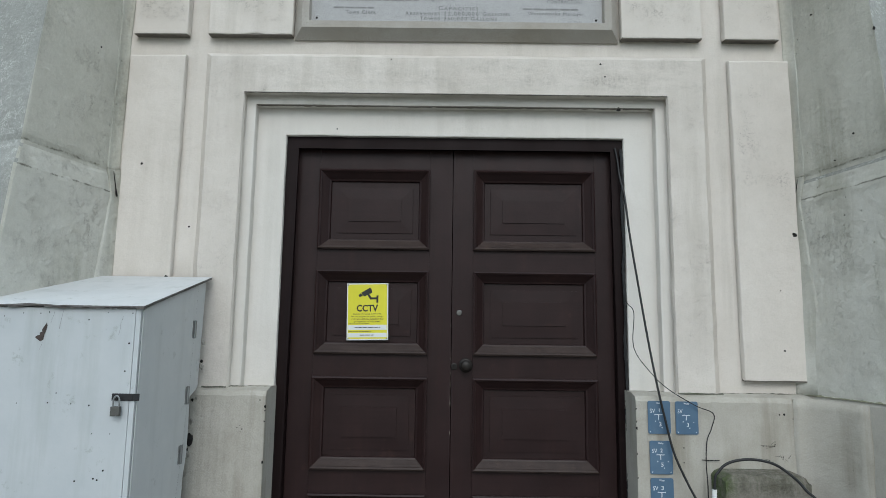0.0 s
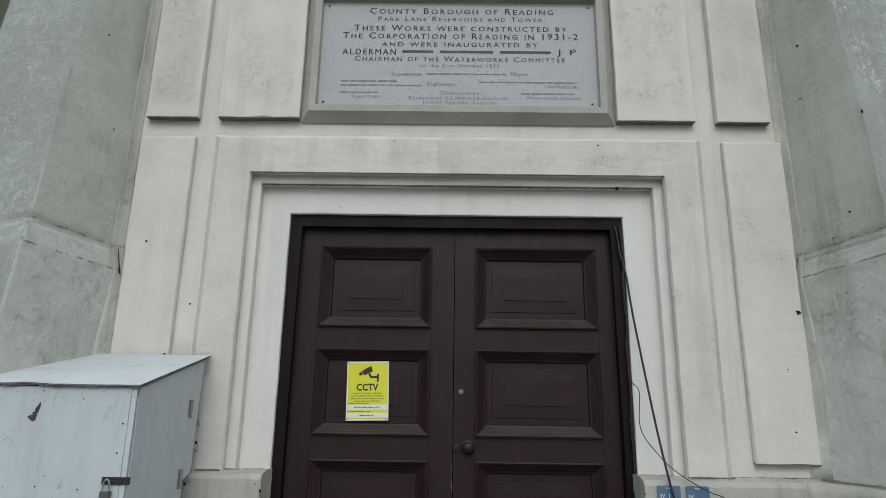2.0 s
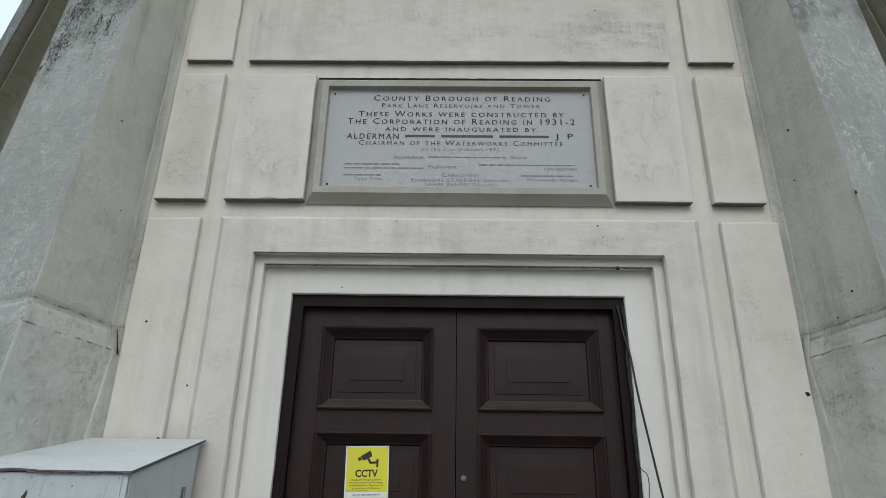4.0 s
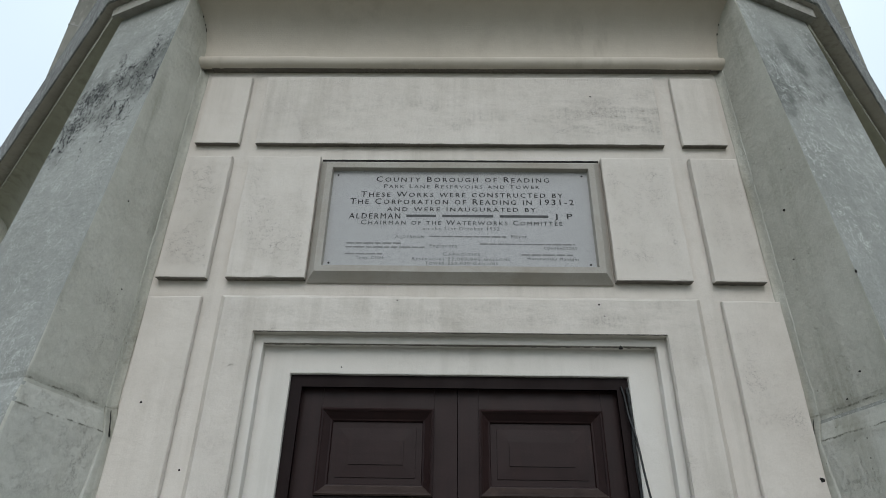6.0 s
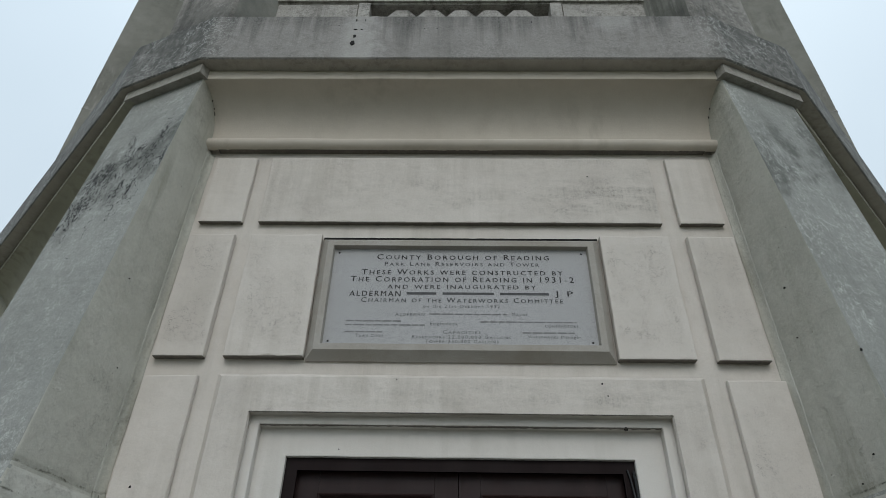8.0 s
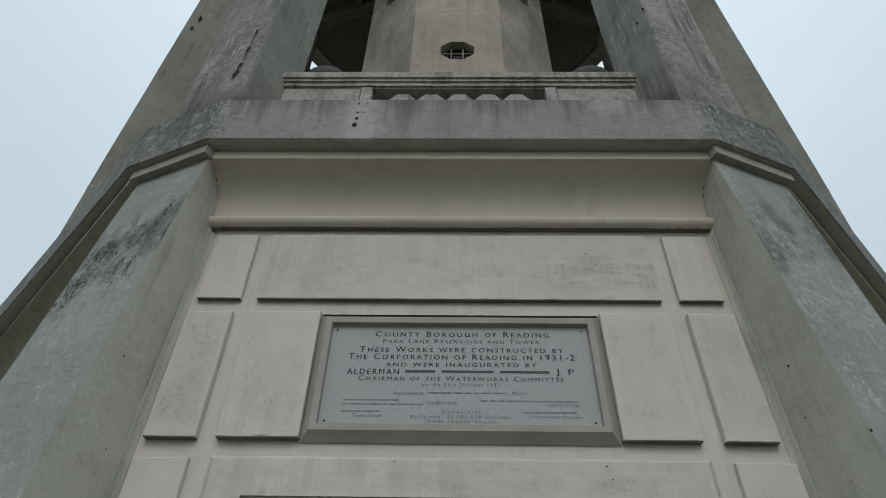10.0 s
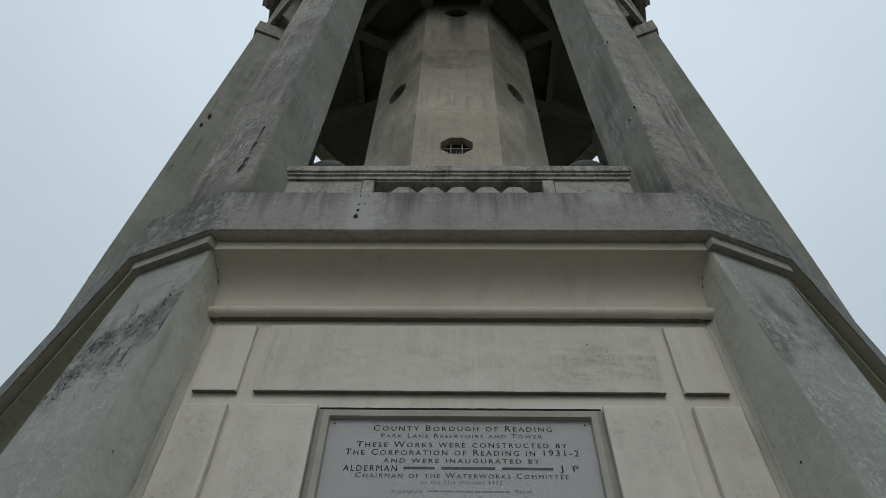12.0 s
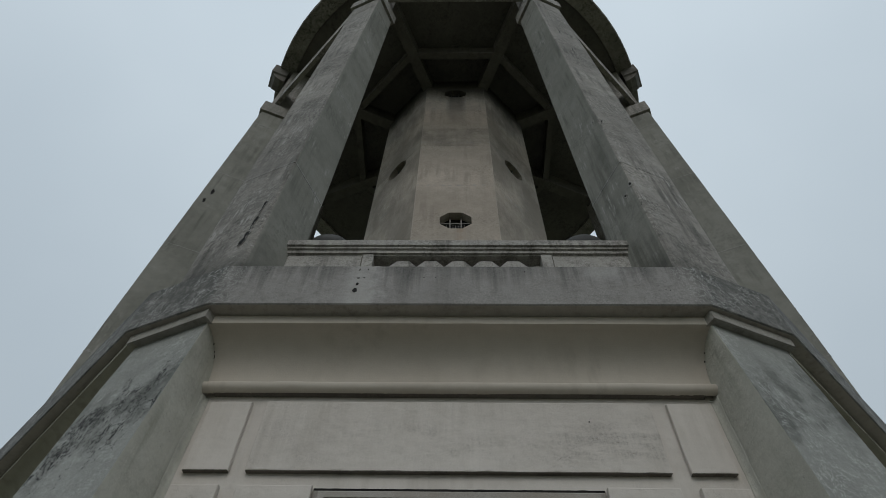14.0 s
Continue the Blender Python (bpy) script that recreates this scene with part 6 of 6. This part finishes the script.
def scar(leg_index, pts, widths, seed):
    """A jagged spalled crack on the front of a leg, in the leg's own plane."""
    bm = bmesh.new()
    rnd = random.Random(seed)
    left, right = [], []
    fine, fw = [], []
    for k in range(len(pts) - 1):
        for j in range(14):
            t = j / 14
            fine.append((pts[k][0] * (1 - t) + pts[k + 1][0] * t, pts[k][1] * (1 - t) + pts[k + 1][1] * t))
            fw.append(widths[k] * (1 - t) + widths[k + 1] * t)
    for (x, z), w in zip(fine, fw):
        j = rnd.uniform(-0.006, 0.006) + 0.014 * noise.noise(Vector((z * 4.0, seed, 0.0)))
        y = -(5.53 - 0.0052 * (z - 5.5)) - 0.0025
        w *= max(0.15, 0.75 + 0.9 * noise.noise(Vector((z * 6.5, seed, 5.0))))
        left.append(bm.verts.new((x + j - w * rnd.uniform(0.7, 1.3), y, z)))
        right.append(bm.verts.new((x + j + w * rnd.uniform(0.7, 1.3), y, z)))
    for k in range(len(left) - 1):
        bm.faces.new((left[k], right[k], right[k + 1], left[k + 1]))
    lip = bmesh.new()
    for k in range(len(right) - 1):
        if noise.noise(Vector((k * 0.35, seed, 9.0))) > -0.05:
            a, b = right[k].co, right[k + 1].co
            lip.faces.new([lip.verts.new(p) for p in (a, a + Vector((rnd.uniform(0.006, 0.020), -0.002, 0)), b + Vector((rnd.uniform(0.006, 0.020), -0.002, 0)), b)])
    part("crack", bm, HOLE, legs[leg_index], m=turned_corner(leg_index))
    part("broken_lip", lip, LIME, legs[leg_index], m=turned_corner(leg_index))


scar(7, [(0.180, 6.12), (0.200, 6.20), (0.205, 6.27)], [0.008, 0.046, 0.008], 1)
scar(7, [(0.190, 6.25), (0.212, 6.30), (0.214, 6.36)], [0.006, 0.042, 0.006], 7)
scar(7, [(0.208, 6.38), (0.215, 6.50), (0.228, 6.60), (0.226, 6.64)], [0.003, 0.008, 0.026, 0.005], 2)
scar(7, [(0.226, 6.66), (0.222, 6.80), (0.230, 6.88), (0.226, 6.95)], [0.004, 0.009, 0.026, 0.006], 8)
scar(0, [(-0.02, 12.5), (-0.03, 12.8), (0.0, 13.1)], [0.003, 0.012, 0.003], 5)
scar(0, [(-0.12, 13.9), (-0.10, 14.1), (-0.11, 14.3)], [0.004, 0.020, 0.004], 6)
for k, (x, y, z, r) in enumerate([(-1.221, -0.052, 1.307, 0.011), (-1.222, -0.054, 1.194, 0.014), (-1.224, -0.054, 1.215, 0.008), (-1.236, -0.058, 1.040, 0.006), (-1.254, -0.058, 1.030, 0.007),
                                  (-1.252, -0.058, 0.931, 0.012), (-1.262, -0.058, 0.903, 0.007), (-1.2545, -0.060, 0.848, 0.021), (-1.266, -0.058, 0.800, 0.007), (-1.262, -0.058, 0.775, 0.013), (-1.272, -0.058, 0.690, 0.013)]):
    bm = bmesh.new()                       # lumps of old dark filler in the joint beside the cabinet
    bmesh.ops.create_icosphere(bm, subdivisions=2, radius=r)
    for vv in bm.verts:
        vv.co *= 1 + 0.6 * noise.noise(vv.co * 110 + Vector((k * 7.0, 0, 0)))
        vv.co = Vector((vv.co.x * 0.8, vv.co.y * 0.5, vv.co.z * 1.25)) + Vector((x, y, z))
    part("filler_lump", bm, HOLE if k in (2, 4, 7, 8) else FILLET, tower)


def chip(name, at, normal, r, parent, tall=1.5, seed=0, rim=False):
    """A small broken-out hole on any face, dark inside, with or without a pale rim."""
    n = Vector(normal).normalized()
    side = n.cross(Vector((0, 0, 1))).normalized()
    up = side.cross(n)
    rnd = random.Random(seed)
    rr = [r * rnd.uniform(0.6, 1.3) for _ in range(11)]

    def outline(f, d):
        return [Vector(at) + n * d + side * (rr[i] * f * math.cos(2 * math.pi * i / 11)) + up * (rr[i] * f * tall * math.sin(2 * math.pi * i / 11)) for i in range(11)]
    if rim:
        part(name + "_rim", loft(bmesh.new(), [outline(1.9, -0.004), outline(1.9, 0.003), outline(1.0, 0.004)]), COPING, parent)
    part(name, loft(bmesh.new(), [outline(1.0, -0.004), outline(1.0, 0.0052), outline(0.5, 0.0055)]), HOLE, parent)


for k, (at, nn, r, tall) in enumerate([((1.8128, -0.1739, 3.295), (-0.975, -0.222, 0), 0.011, 1.2), ((1.8089, -0.1379, 3.002), (-0.975, -0.222, 0), 0.008, 0.9),
                                       ((1.853, -0.3275, 2.3143), (-0.972, -0.233, 0), 0.008, 1.0), ((1.8312, -0.2102, 2.2171), (-0.975, -0.21, 0), 0.008, 0.8),
                                       ((1.879, -0.480, 2.757), (-0.4, -0.91, 0.09), 0.009, 2.0), ((-1.8325, -0.273, 3.2607), (0.975, -0.222, 0), 0.006, 1.0),
                                       ((-1.8101, -0.1327, 2.79), (0.974, -0.228, 0), 0.005, 1.3)]):
    chip("chip", at, nn, r * 0.55, tower, tall, k)
for k, (at, nn, r, tall) in enumerate([((1.7796, -0.2462, 7.2685), (-0.924, -0.383, 0), 0.015, 1.9), ((1.735, -0.139, 7.20), (-0.924, -0.383, 0), 0.013, 1.9), ((1.80, -0.295, 8.9), (-0.924, -0.383, 0), 0.012, 2.0), ((1.755, -0.187, 9.15), (-0.924, -0.383, 0), 0.011, 2.0)]):
    chip("spall", at, nn, r, legs[0], tall, k + 20, True)
for k, (at, r, tall) in enumerate((((-4.880, 2.567, 12.22), 0.030, 2.2), ((-4.837, 2.585, 12.59), 0.030, 4.0))):
    chip("spall", at, (0.383, -0.924, 0), r, legs[6], tall, k + 60)
for k, (x, z, r, tall) in enumerate([(-0.765, 5.36, 0.030, 0.25), (-0.72, 5.362, 0.016, 0.3), (-0.775, 5.20, 0.040, 1.9), (-0.765, 5.28, 0.026, 1.6), (-0.765, 5.475, 0.012, 2.6), (-0.70, 5.475, 0.010, 2.6), (-0.89, 5.41, 0.006, 0.5),
                                    (-0.26, 5.37, 0.010, 0.8), (-0.17, 5.37, 0.009, 0.9), (0.52, 5.45, 0.012, 1.0), (1.55, 5.22, 0.007, 1.0), (1.58, 5.21, 0.006, 1.0)]):
    chip("spall", (x, AXIS.y - RA, z), (0, -1, 0), r * 0.42, tower, tall, k + 40)
for k, (x, z) in enumerate([(-0.902, 1.005), (-0.902, 0.985), (-0.903, 0.935), (-0.902, 0.745), (0.888, 1.02), (0.889, 0.96), (0.889, 0.93), (0.889, 0.81), (0.889, 0.70)]):
    chip("chip", (x, -0.054, z), (0.5 if x < 0 else -0.5, -0.86, 0), 0.0022 + 0.002 * (k % 3 == 0), tower, 2.0, k + 70)
for k, (x, z) in enumerate([(-1.018, 0.915), (-1.008, 0.898), (-1.030, 0.905), (-1.012, 0.885)]):
    chip("scuff", (x, -0.0555, z), (0, -1, 0), 0.0022 + 0.002 * (k % 3 == 1), tower, 0.45, k + 90)
for k, (x, z, w, h) in enumerate([(1.515, 0.858, 0.075, 0.010), (1.530, 0.850, 0.050, 0.022), (1.540, 0.862, 0.030, 0.030), (1.575, 0.802, 0.020, 0.040), (1.590, 0.800, 0.025, 0.032),
                                  (1.560, 0.806, 0.045, 0.012), (1.612, 0.805, 0.018, 0.026), (1.505, 0.792, 0.030, 0.012)]):
    rnd, bm = random.Random(k + 200), bmesh.new()   # scribbled dark scrapes over the block
    pts = [(x + w * rnd.uniform(-0.5, 0.5), z + h * rnd.uniform(-0.5, 0.5)) for _ in range(5)]
    tube(bm, [(px, -0.0560, pz) for px, pz in pts], 0.0005, 5)
    part("scrape", bm, HOLE, tower)
for k, (at, nn, r, tall) in enumerate([((-1.7765, -0.0614, 4.8328), (0.983, -0.182, 0), 0.011, 2.4), ((-1.7809, -0.0865, 4.855), (0.983, -0.182, 0), 0.005, 2.0), ((-1.7884, -0.129, 4.8889), (0.983, -0.182, 0), 0.004, 2.5),
                                       ((1.7735, -0.0525, 4.8141), (-0.983, -0.182, 0), 0.007, 2.4), ((1.7807, -0.0915, 4.8609), (-0.983, -0.182, 0), 0.005, 2.2)]):
    chip("crack", at, nn, r, tower, tall, k + 110)
